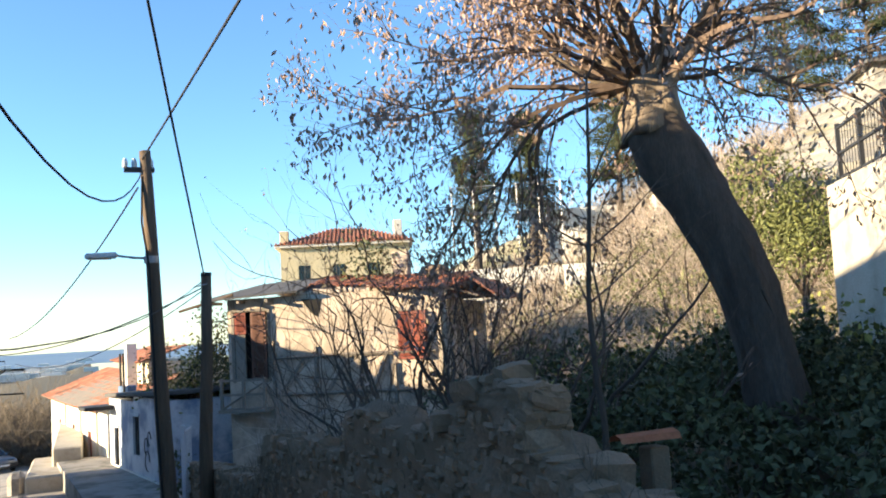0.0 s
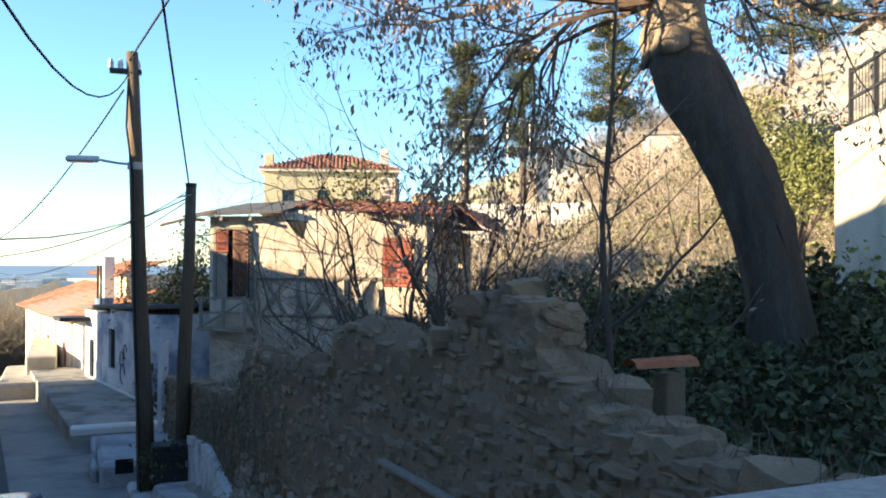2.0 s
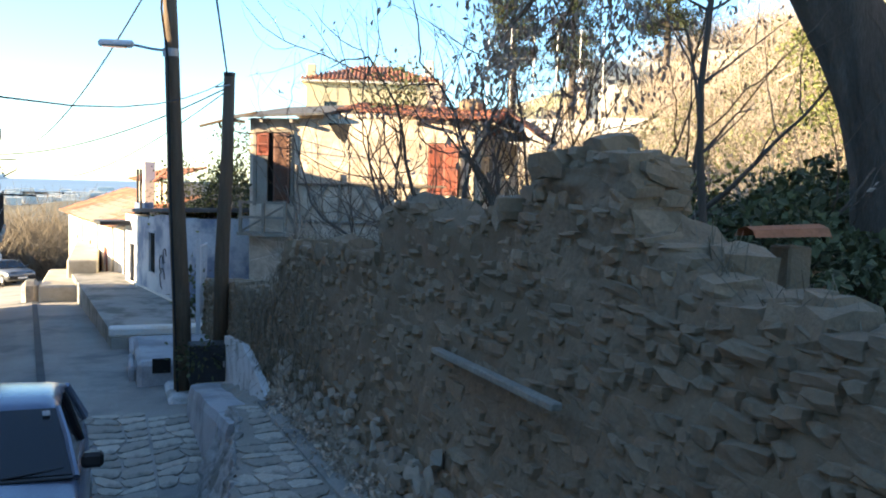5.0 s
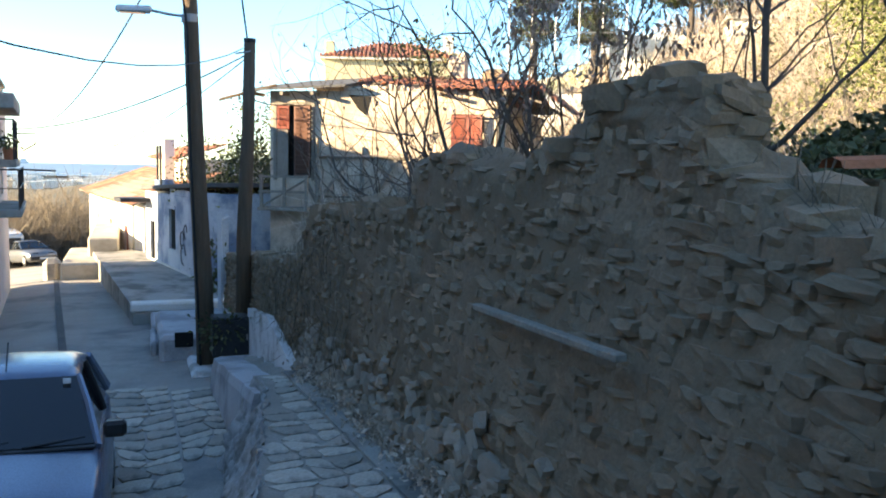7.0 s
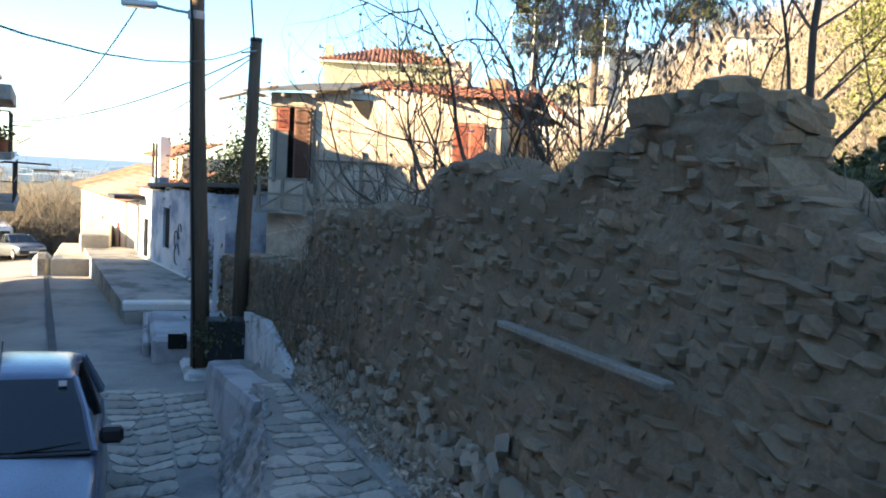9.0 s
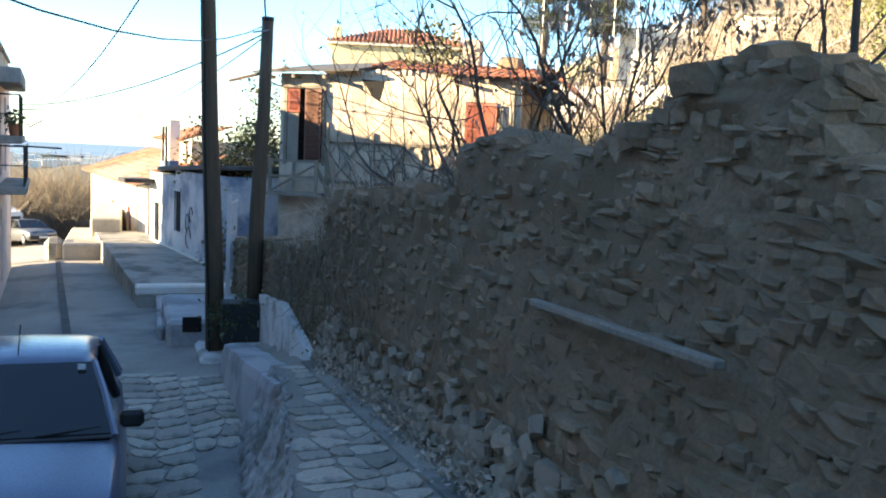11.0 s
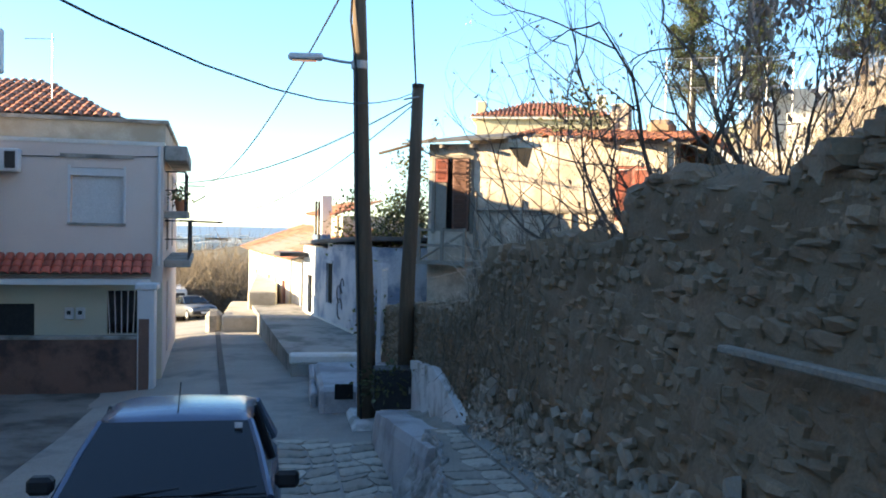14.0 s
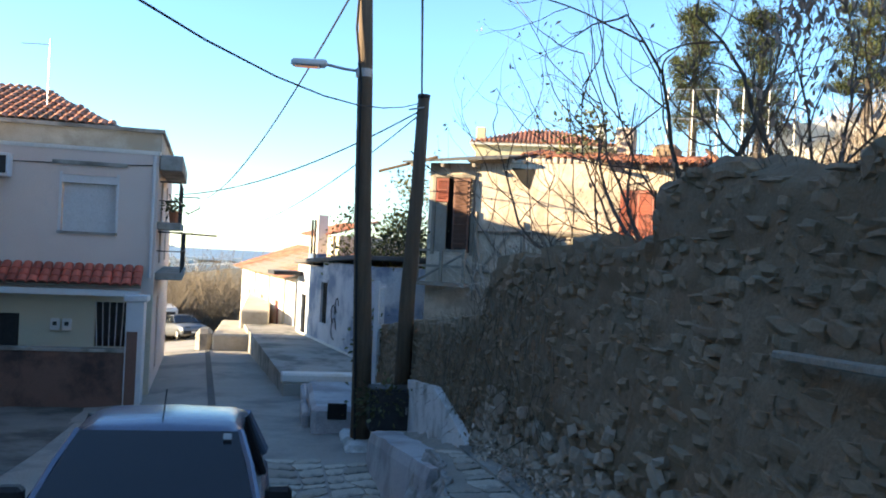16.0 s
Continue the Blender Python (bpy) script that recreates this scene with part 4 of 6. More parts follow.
def far_house():
    h = thing("far_house", (11.4, 51.0, 0.58), "cream two-storey house with hipped red tile roof", "house", turn=-17)
    wins = [(1.0, 1.7, 5.0, 6.0), (3.0, 3.7, 5.0, 6.0), (5.0, 5.7, 5.0, 6.0)]
    part("wall", wall_with_holes(0, 7.4, 0.0, 7.05, wins, 0.3), YELLOW, h)
    part("side_wall", boxed(0, 0.3, 0.302, 6, 0, 7.05), YELLOW, h)
    part("side_wall", boxed(7.1, 7.4, 0.302, 6, 0, 7.05), YELLOW, h)
    part("back_wall", boxed(0.302, 7.098, 5.7, 6, 0, 7.05), YELLOW, h)
    for a, b, c, d in wins:
        w = part("window", boxed(a, b, 0.14, 0.18, c, d), GLASS, h)
        part("frame", boxed((a + b) / 2 - 0.03, (a + b) / 2 + 0.03, 0.1, 0.138, c, d), PALEWOOD, w)
    part("eave", boxed(-0.3, 7.7, -0.3, 6.3, 7.05, 7.2), LIMEWHITE, h)
    bm = bmesh.new()
    p = [Vector(q) for q in ((-0.35, -0.35, 7.2), (7.75, -0.35, 7.2), (7.75, 6.35, 7.2), (-0.35, 6.35, 7.2), (2.9, 3, 8.35), (4.7, 3, 8.35))]
    vs = [bm.verts.new(q) for q in p]
    for f in ((0, 1, 5, 4), (1, 2, 5), (2, 3, 4, 5), (3, 0, 4), (3, 2, 1, 0)):
        bm.faces.new([vs[i] for i in f])
    roof = part("roof", bm, TILE_BODY, h)
    for i in range(34):
        bm = bmesh.new()
        x = -0.2 + 0.235 * i
        k = min(1.0, (x + 0.35) / 3.25, (7.75 - x) / 3.05)
        k = max(0.06, k)
        tube(bm, [(x, -0.36, 7.24), (x, -0.35 + 3.3 * k, 7.24 + 1.13 * k)], 0.075, 5)
        part("tile_course", bm, TILE_BODY, roof)
    part("chimney", boxed(0.0, 0.5, 0.1, 0.6, 7.0, 8.05, bevel=0.03), YELLOW, h)
    part("chimney", boxed(6.6, 7.1, 0.6, 1.1, 7.2, 8.5, bevel=0.03), LIMEWHITE, h)


far_house()


def white_house():
    """The long wall looks on the lane and runs from the near corner away."""
    ang = math.degrees(math.atan2(31.3 - 24.9, 1.6 - 2.9))
    h = tagged(new("white_house"), "low whitewashed house with graffiti and grey-blue stains", "house")
    h.matrix_world = pose(1.6, 31.3, 0, 0, 0, ang + 180)
    wins = [(2.95, 3.65, -0.46, 0.69), (0.6, 1.2, -1.2, 0.2)]
    part("wall", wall_with_holes(0, 6.54, -3.2, 1.1, wins, 0.4), BLUEWHITE, h)
    part("end_wall", boxed(6.14, 6.54, 0.402, 5, -3.2, 1.25), BLUEWHITE, h)
    part("end_wall", boxed(0, 0.4, 0.402, 5, -3.2, 1.1), BLUEWHITE, h)
    part("roof", boxed(-0.12, 6.66, -0.12, 5.1, 0, 0.12, bevel=0.02, m=pose(0, 0, 1.12, 0, -2.6, 0)), SLATE, h)
    part("gable", boxed(3.0, 6.54, 0.02, 0.4, 1.1, 1.27), BLUEWHITE, h)
    part("water_tank", tubed([(0.35, 0.5, 1.0), (0.35, 0.5, 1.45)], [0.3, 0.28], 14), BLUETANK, h, "faded blue plastic water tank")
    part("base_band", boxed(0.4, 6.5, -0.06, -0.002, -3.2, -0.95, bevel=0.02), LIMEWHITE, h)
    for a, b, c, d in wins:
        w = part("shutter_panel", boxed(a, b, 0.1, 0.14, c, d), IRON, h, "dark closed shutters")
        for k in range(3):
            part("bar", boxed(a + 0.1 + k * 0.22, a + 0.13 + k * 0.22, 0.04, 0.08, c, d), IRON, w)
        part("lintel", boxed(a - 0.08, b + 0.08, -0.03, 0.0, d, d + 0.09), BLUEWHITE, h)
    for x in (0.35, 0.75):
        part("iron_post", tubed([(x, 0.3, 1.1), (x, 0.3, 2.5)], 0.04, 6), IRON, h)
    part("canopy", boxed(-0.3, 0.7, -0.9, -0.02, 0.76, 0.88), IRON, h, "rusted metal canopy")
    # dark painted scrawl on the plaster
    for i, (x, z, r) in enumerate(((4.4, -0.1, 0.2), (4.75, 0.15, 0.16), (4.5, -0.5, 0.24))):
        part("graffiti", tubed([(x + r * math.cos(k * 0.7), -0.008, z + r * 1.2 * math.sin(k * 0.7)) for k in range(8)], 0.018, 4), IRON, h, "dark looping graffiti stroke")


white_house()


def lime_house():
    h = tagged(new("lime_house"), "sunlit limewashed house with orange tile roof", "house")
    ang = math.degrees(math.atan2(12.0, -1.98))
    h.matrix_world = pose(-0.64, 46.0, 0.02, 0, 0, ang + 180)
    wins = [(2.4, 3.1, -1.6, -0.4), (6.0, 6.7, -1.6, -0.4), (9.6, 10.4, -2.6, -0.4)]
    part("wall", wall_with_holes(0, 13.5, -4.5, 0.55, wins, 0.35), LIMEWHITE, h)
    part("end_wall", boxed(13.15, 13.5, 0.352, 5, -4.5, 0.55), LIMEWHITE, h)
    part("end_wall", boxed(0, 0.35, 0.352, 5, -4.5, 0.55), LIMEWHITE, h)
    for a, b, c, d in wins:
        part("shutter_panel", boxed(a, b, 0.08, 0.12, c, d), REDWOOD, h, "closed red shutters")
        part("sill", boxed(a - 0.06, b + 0.06, -0.05, 0.0, c - 0.07, c), CONCRETE, h)
    for x in (4.4, 8.2, 11.6):
        part("pilaster", boxed(x, x + 0.12, -0.06, -0.002, -4.4, 0.5), CREAM, h)
    bm = bmesh.new()
    tiles(bm, (0, 2.6, 1.55), (1, 0, 0), (0, -1, -0.36), 62, 9, 0.22, 0.42, 0.05, 0.0, 9)
    part("roof_tiles", bm, TILE_BODY, h)
    bm = bmesh.new()
    panel(bm, [(-0.2, -0.4, 0.5), (13.7, -0.4, 0.5), (13.7, 2.6, 1.55), (-0.2, 2.6, 1.55)], 0.05, (0, 0, 1))
    panel(bm, [(-0.2, 2.6, 1.55), (13.7, 2.6, 1.55), (13.7, 5.2, 0.6), (-0.2, 5.2, 0.6)], 0.05, (0, 0, 1))
    part("roof_deck", bm, PALEWOOD, h)
    # upper roof with ragged tiles behind
    bm = bmesh.new()
    tiles(bm, (7.5, 3.0, 2.55), (1, 0, 0), (0, -1, -0.3), 24, 5, 0.22, 0.42, 0.05, 0.05, 10)
    part("upper_tiles", bm, TILE_BODY, h)
    part("upper_wall", boxed(7.6, 12.6, 1.6, 4.6, 0.9, 2.05), CREAM, h)
    part("chimney", boxed(11.6, 11.95, 1.0, 1.35, 1.0, 2.75), LIMEWHITE, h)


lime_house()


def pink_house():
    h = thing("pink_house", (-1.57, 22.0, 0), "two-storey pink and cream house with tiled awning and side balconies", "house", turn=4.5)
    win = (-1.83, -0.8, 1.78, 2.92)
    low = (-1.1, -0.5, -0.55, 0.37)
    part("front_wall", wall_with_holes(-9, 0, 0.55, 3.42, [win], 0.3), PINK, h)
    part("ground_wall", wall_with_holes(-9, 0, -2.7, 0.55, [low, (-3.3, -2.5, -2.7, 0.1)], 0.3), CREAM, h)
    part("side_wall", wall_with_holes(-0.002, 7.6, -2.7, 3.42, [(1.4, 2.3, 1.15, 3.0), (4.2, 5.1, 1.15, 3.0), (1.6, 2.4, -1.3, 0.4)], 0.3, pose(0, 0.302, 0, 0, 0, 90)), PINK, h)
    part("back_wall", boxed(-9, 0, 7.91, 8.2, -2.7, 3.42), PINK, h)
    for y0, z0, z1 in ((1.72, 1.15, 3.0), (4.52, 1.15, 3.0), (1.92, -1.3, 0.4)):
        part("balcony_door", boxed(-0.2, -0.16, y0, y0 + 0.88, z0, z1), GLASS, h)
    part("roof_slab", boxed(-9, 0.02, -0.02, 8.2, 3.42, 3.5), LIMEWHITE, h)
    # roller blind, lintel, sill
    blind = part("roller_blind", boxed(win[0] + 0.01, win[1] - 0.01, 0.145, 0.16, win[2], win[3]), WHITEPAINT, h, "closed grey-white roller blind")
    for i in range(16):
        part("slat", boxed(win[0] + 0.012, win[1] - 0.012, 0.13, 0.144, win[2] + i * 0.07, win[2] + i * 0.07 + 0.064), WHITEPAINT, blind)
    part("window_lintel", boxed(win[0] - 0.2, win[1] + 0.2, -0.05, 0.0, 3.12, 3.2), CONCRETE, h)
    part("window_sill", boxed(win[0] - 0.06, win[1] + 0.06, -0.04, 0.12, win[2] - 0.05, win[2]), CONCRETE, h)
    w = part("grille_window", boxed(low[0], low[1], 0.2, 0.23, low[2], low[3]), GLASS, h)
    for i in range(6):
        x = low[0] + 0.06 + 0.115 * i
        part("bar", tubed([(x, 0.05, low[2]), (x + 0.05 * (i - 2.5) * 0.4, 0.05, low[3])], 0.011, 5), WHITEPAINT, w)
    part("yard_door", boxed(-3.3, -2.5, 0.15, 0.2, -2.7, 0.1), IRON, h)
    for x in (-1.92, -1.7):
        m = part("meter_box", boxed(x, x + 0.18, -0.1, 0.0, -0.22, 0.02, bevel=0.015), WHITEPAINT, h)
        part("dial", boxed(x + 0.05, x + 0.13, -0.106, -0.1, -0.12, -0.04), IRON, m)
    part("drain_pipe", tubed([(-0.08, -0.05, 0.9), (-0.08, -0.05, 3.4)], 0.035, 8), WHITEPAINT, h)
    part("cable", tubed([(-9, -0.02, 3.0), (-1.5, -0.02, 3.14), (-0.1, -0.02, 3.2)], 0.01, 5), CABLE, h)
    ac = part("air_conditioner", boxed(-3.55, -2.75, -0.42, -0.04, 2.78, 3.24, bevel=0.02), WHITEPAINT, h)
    part("fan_grille", boxed(-3.0, -2.8, -0.43, -0.42, 2.84, 3.18), IRON, ac)
    part("window_frame", boxed(win[0] - 0.05, win[0] - 0.001, -0.015, 0.13, win[2], win[3] + 0.05), WHITEPAINT, h)
    part("window_frame", boxed(win[1] + 0.001, win[1] + 0.05, -0.015, 0.13, win[2], win[3] + 0.05), WHITEPAINT, h)
    part("blind_box", boxed(win[0], win[1], 0.02, 0.14, win[3] - 0.16, win[3] - 0.004), WHITEPAINT, h)
    # setback attic and hipped roof
    part("attic_wall", boxed(-9, -0.02, 1.2, 7.8, 3.5, 4.0), OLDLIME, h, "damp-stained attic wall")
    part("attic_cap", boxed(-9, 0.04, 1.1, 7.9, 4.0, 4.08), CONCRETE, h)
    bm = bmesh.new()
    vs = [bm.verts.new(q) for q in ((-8.6, 1.5, 4.08), (-0.8, 1.5, 4.08), (-0.8, 7.6, 4.08), (-8.6, 7.6, 4.08), (-2.9, 4.5, 5.2), (-6.2, 4.5, 5.2))]
    for f in ((0, 1, 4, 5), (1, 2, 4), (2, 3, 5, 4), (3, 0, 5), (3, 2, 1, 0)):
        bm.faces.new([vs[i] for i in f])
    part("roof_deck", bm, PALEWOOD, h)
    bm = bmesh.new()
    for r in range(10):
        u = (r + 1) / 10.0
        y, z = 4.5 - 3.0 * u + 0.3, 5.2 - 1.12 * u + 0.13
        left, right = -6.2 - 2.4 * (u - 0.08), -2.9 + 2.1 * (u - 0.08)
        tiles(bm, (left, y, z), (1, 0, 0), (0, -1, -0.37), int((right - left) / 0.2), 1, 0.2, 0.38, 0, 0, r + 20)
    part("roof_tiles", bm, TILE_BODY, h)
    for x, hgt in ((-4.3, 0.75), (-4.0, 0.5), (-3.8, 0.42)):
        c = part("flue", tubed([(x, 1.35, 4.2), (x, 1.35, 4.2 + hgt)], 0.06, 8), CONCRETE, h)
        part("cowl", tubed([(x, 1.35, 4.2 + hgt), (x, 1.35, 4.34 + hgt)], [0.09, 0.03], 8), IRON, c)
    a = part("aerial", tubed([(-2.6, 2.6, 4.2), (-2.6, 2.6, 6.1)], 0.015, 5), STEEL, h)
    part("aerial_bar", tubed([(-3.2, 2.6, 5.95), (-2.55, 2.6, 5.98)], 0.01, 4), STEEL, a)
    # tiled awning over the yard
    aw = part("awning_deck", boxed(-9, -0.2, -0.72, -0.002, 0.0, 0.05, m=Matrix.Translation((0, 0, 1.03)) @ pose(0, 0, 0, 27, 0, 0)), PALEWOOD, h)
    part("awning_edge", boxed(-9, -0.2, -0.7, -0.62, 0.54, 0.66), WHITEPAINT, h)
    mesh = bmesh.new()
    tiles(mesh, (0, 0, 0), (1, 0, 0), (0, -1, -0.5), 1, 1, 0.19, 0.3, 0, 0, 1)
    first = part("awning_tile", mesh, SUNLIT_TILE, h)
    first.location = (-0.38, -0.02, 1.08)
    for c in range(26):
        for r in range(3):
            if c + r == 0:
                continue
            t = new("awning_tile", first.data)
            t.parent = h
            t.location = (-0.38 - 0.19 * c, -0.02 - 0.22 * r, 1.08 - 0.113 * r)
    # balconies on the side towards the lane
    part("canopy", boxed(0.02, 0.48, -0.02, 4.6, 3.12, 3.44, bevel=0.02), CONCRETE, h, "deep concrete canopy edge")
    for z, y1, out in ((1.0, 4.6, 0.56), (2.06, 3.2, 0.48)):
        b = part("balcony", boxed(0.002, out, 0.4, y1, z - 0.16, z, bevel=0.015), CONCRETE, h)
        for k in range(8):
            y = 0.45 + (y1 - 0.5) * k / 7
            part("baluster", tubed([(out - 0.05, y, z), (out - 0.05, y, z + 0.85)], 0.012, 5), IRON, b)
        part("rail", tubed([(0.02, 0.45, z + 0.85), (out - 0.04, 0.45, z + 0.85), (out - 0.04, y1 - 0.05, z + 0.85)], 0.018, 6), IRON, b)
        part("rail", tubed([(0.02, 0.45, z + 0.45), (out - 0.04, 0.45, z + 0.45), (out - 0.04, y1 - 0.05, z + 0.45)], 0.012, 6), IRON, b)
    part("drying_rack", tubed([(0.5, 0.6, 2.62), (0.85, 0.6, 2.62), (0.85, 0.6, 2.4), (0.6, 0.6, 2.25)], 0.015, 5), IRON, h)
    part("awning_arm", tubed([(0.3, 1.4, 1.85), (1.25, 1.4, 1.82)], 0.02, 5), IRON, h)
    return h


pink_house()
# pots on the balcony
for i, (y, s) in enumerate(((22.75, 0.11), (23.2, 0.13), (23.7, 0.1))):
    pot = thing("flower_pot", (-1.25 - 0.078 * (y - 22), y, 2.06), "dark clay flower pot on the balcony floor", "flower pot", "pots on the balcony")
    part("pot", tubed([(0, 0, 0), (0, 0, s * 2)], [s * 0.7, s], 10), TILE, pot)
    v, f = leaves(np.random.default_rng(i).normal(size=(60, 3)) * s + np.array((0, 0, s * 3)), 0.09, np.random.default_rng(i), 0.2, 0.5)
    tagged(many("plant", v, f, LEAF, pot), kind="stuff")

yard = tagged(part("wall_yard", boxed(-9.5, -1.9, 20.9, 21.08, -2.4, -0.52, bevel=0.01), MAROON), "maroon painted yard wall in front of the pink house", "wall", kind="structure")
part("coping", boxed(-9.5, -1.9, 20.87, 21.11, -0.52, -0.46), CONCRETE, yard)
pillar = tagged(part("gate_pillar", boxed(-1.89, -1.56, 20.8, 21.15, -2.4, 0.48, bevel=0.012), WHITEPAINT), "white gate pillar with a maroon panel", "pillar", kind="structure")
part("cap", boxed(-1.94, -1.5, 20.75, 21.2, 0.48, 0.6, bevel=0.015), WHITEPAINT, pillar)
part("maroon_panel", boxed(-1.86, -1.66, 20.785, 20.798, -2.3, -0.1), MAROON, pillar)
tagged(part("wall_yellow", boxed(-3.2, -2.42, 31.0, 31.3, -3.0, -0.42), YELLOW), "yellow painted wall end beside the lane", "wall", kind="structure")
post = thing("dark_post", (-2.3, 30.2, street_z(30.2) - 0.02), "dark wooden post beside the lane", "post")
part("post", tubed([(0, 0, 0), (0.02, 0, 2.15)], [0.09, 0.075], 8), WOOD, post)

# terraces before the white house
bm = bmesh.new()
panel(bm, [(1.14, 21.5, -3.2), (3.6, 21.5, -3.2), (3.0, 33.5, -3.2), (-0.1, 33.5, -3.2)], 2.2, (0, 0, 1))
block(bm, 1.14, 3.48, 21.12, 21.498, -2.6, -1.082, bevel=0.02)
tagged(part("terrace", bm, CONCRETE), "raised concrete terrace before the white house", "terrace", kind="structure")
# bright strip above duller concrete puts the sunlit edge into the colour
edge = tagged(part("terrace_edge", boxed(1.1, 3.5, 21.1, 21.5, -1.08, -0.88, bevel=0.04), LIMEWHITE), "stepped terrace edge, limewash bright for its strip of sun", "terrace", kind="structure")
part("step", boxed(1.5, 3.4, 19.6, 21.09, -2.4, -1.06, bevel=0.05), SHADED_WHITEWASH, edge)
bm = bmesh.new()
block(bm, -0.92, 0.3, 31.0, 36.0, -3.6, -1.15, bevel=0.06)
block(bm, -0.2, 0.75, 33.0, 44.0, -4.2, -0.55, bevel=0.05)
tagged(part("terrace_far", bm, OLDLIME), "limewashed low terrace blocks farther down the lane", "terrace", kind="structure")
tagged(part("wall_end_stone", boxed(-1.45, -0.95, 31.3, 32.2, -2.4, -1.05, bevel=0.14), CONCRETE), "rough grey stone end of the low terrace", "wall", kind="structure")

bm = bmesh.new()
block(bm, 1.56, 3.0, 16.9, 19.55, -2.6, -0.78, bevel=0.07)
block(bm, 1.44, 1.56, 17.5, 18.9, -2.6, -1.0, bevel=0.04)
low = tagged(part("low_wall", bm, SHADED_WHITEWASH), "whitewashed low wall block with a dark plate for shade", "wall", kind="structure")
# near-black plate on the solid face, coloured as the shade of a hollow
part("recess", boxed(1.8, 2.1, 16.86, 16.897, -0.97, -0.72, bevel=0.005), DARK, low)

# white gate rail beside the poles
rail = thing("garden_gate", (2.78, 19.4, -0.72), "white metal garden gate with thin bars", "gate", turn=75)
for i in range(7):
    part("bar", tubed([(i * 0.16, 0, 0.3), (i * 0.16, 0, 1.75)], 0.012, 5), WHITEPAINT, rail)
for z in (0.4, 1.7):
    part("rail", tubed([(-0.02, 0, z), (1.0, 0, z)], 0.02, 5), WHITEPAINT, rail)
part("post", boxed(-0.06, 0.02, -0.04, 0.04, -0.7, 1.85), WHITEPAINT, rail)

# terrace wall with iron railing on the hill
upper = tagged(part("wall_upper", boxed(0, 8, 0, 0.4, -4.2, 0.0, bevel=0.02), OLDLIME), "sunlit limewashed terrace wall on the hillside", "wall", kind="structure")
upper.matrix_world = pose(11.8, 10.6, 4.75, 0, 0, -120.8)
fence = thing("iron_fence", (11.8, 10.6, 4.75), "dark iron railing with square panels on the terrace wall", "fence", turn=-120.8)
for i in range(7):
    part("post", boxed(0.12 + i * 1.1, 0.18 + i * 1.1, 0.17, 0.23, 0, 0.95), IRON, fence)
for i in range(48):
    part("bar", tubed([(0.25 + i * 0.14, 0.2, 0.1), (0.25 + i * 0.14, 0.2, 0.86)], 0.008, 4), IRON, fence)
for z in (0.1, 0.48, 0.88):
    part("rail", boxed(0.1, 6.9, 0.18, 0.22, z - 0.02, z + 0.02), IRON, fence)
slope = tagged(new("stone_slope"), "pale dry-stone courses on the slope above the terrace", "stone terracing", kind="structure")
rng = random.Random(71)
foot_a, foot_b, head_a, head_b = Vector((13.2, 13.6, 5.2)), Vector((15.0, 8.0, 5.6)), Vector((19.0, 18.2, 8.0)), Vector((23.0, 11.0, 10.2))
for i in range(18):
    u0, u1 = i / 18, (i + 1) / 18
    bm = bmesh.new()
    for j in range(16):
        v0, v1 = j / 16, (j + 0.97) / 16
        q = [foot_a.lerp(foot_b, v0).lerp(head_a.lerp(head_b, v0), u0), foot_a.lerp(foot_b, v1).lerp(head_a.lerp(head_b, v1), u0), foot_a.lerp(foot_b, v1).lerp(head_a.lerp(head_b, v1), u1 - 0.004), foot_a.lerp(foot_b, v0).lerp(head_a.lerp(head_b, v0), u1 - 0.004)]
        up = Vector((0, 0, rng.uniform(0.0, 0.1)))
        low, top = [bm.verts.new(p - Vector((0, 0, 0.5))) for p in q], [bm.verts.new(p + up) for p in q]
        bm.faces.new(top)
        for a in range(4):
            bm.faces.new((low[a], low[(a + 1) % 4], top[(a + 1) % 4], top[a]))
    bmesh.ops.recalc_face_normals(bm, faces=bm.faces)
    part("course", bm, SLOPE_STONE, slope)

# hillside retaining walls, sheds and a mesh enclosure
for i, (x, y, ln, turn, z, hgt) in enumerate(((16.0, 43.5, 16, -24, 4.2, 1.3), (20.0, 33.5, 18, -30, 4.6, 0.5), (24.0, 42.0, 14, -30, 7.2, 1.4), (29.0, 27.0, 14, -38, 7.8, 1.0))):
    w = tagged(part("terrace_wall", boxed(0, ln, 0, 0.4, -1.5, hgt, bevel=0.03), LIMEWHITE), "sunlit stone terrace wall across the hillside", "wall", kind="structure")
    w.matrix_world = pose(x, y, z, 0, 0, turn)
cage = thing("wire_enclosure", (18.3, 41.5, 6.6), "tall wire mesh enclosure with thin steel posts", "enclosure", turn=-26)
for i in range(6):
    part("post", tubed([(i * 1.1, 0, -0.5), (i * 1.1, 0, 3.1)], 0.03, 5), STEEL, cage)
for z in (0.2, 1.7, 3.05):
    part("rail", tubed([(0, 0, z), (5.5, 0, z)], 0.025, 5), STEEL, cage)
bm = bmesh.new()
for i in range(44):
    tube(bm, [(i * 0.125, 0, 0.2), (i * 0.125, 0, 3.0)], 0.006, 3)
for i in range(22):
    tube(bm, [(0, 0, 0.2 + i * 0.13), (5.5, 0, 0.2 + i * 0.13)], 0.006, 3)
part("mesh", bm, STEEL, cage)
shed = thing("hill_shed", (34.5, 27.5, ground_z(34.5, 27.5)), "small shed with a flat roof on the hill", "shed", turn=-30)
part("wall", boxed(-2, 2, -1, 1.5, -1, 1.7), CONCRETE, shed)
part("roof", boxed(-2.4, 2.4, -1.6, 1.7, 1.7, 1.85), SLATE, shed)
hill_house = thing("hill_house", (27.5, 34.5, 6.6), "low sunlit stone house on the hill", "house", turn=-30)
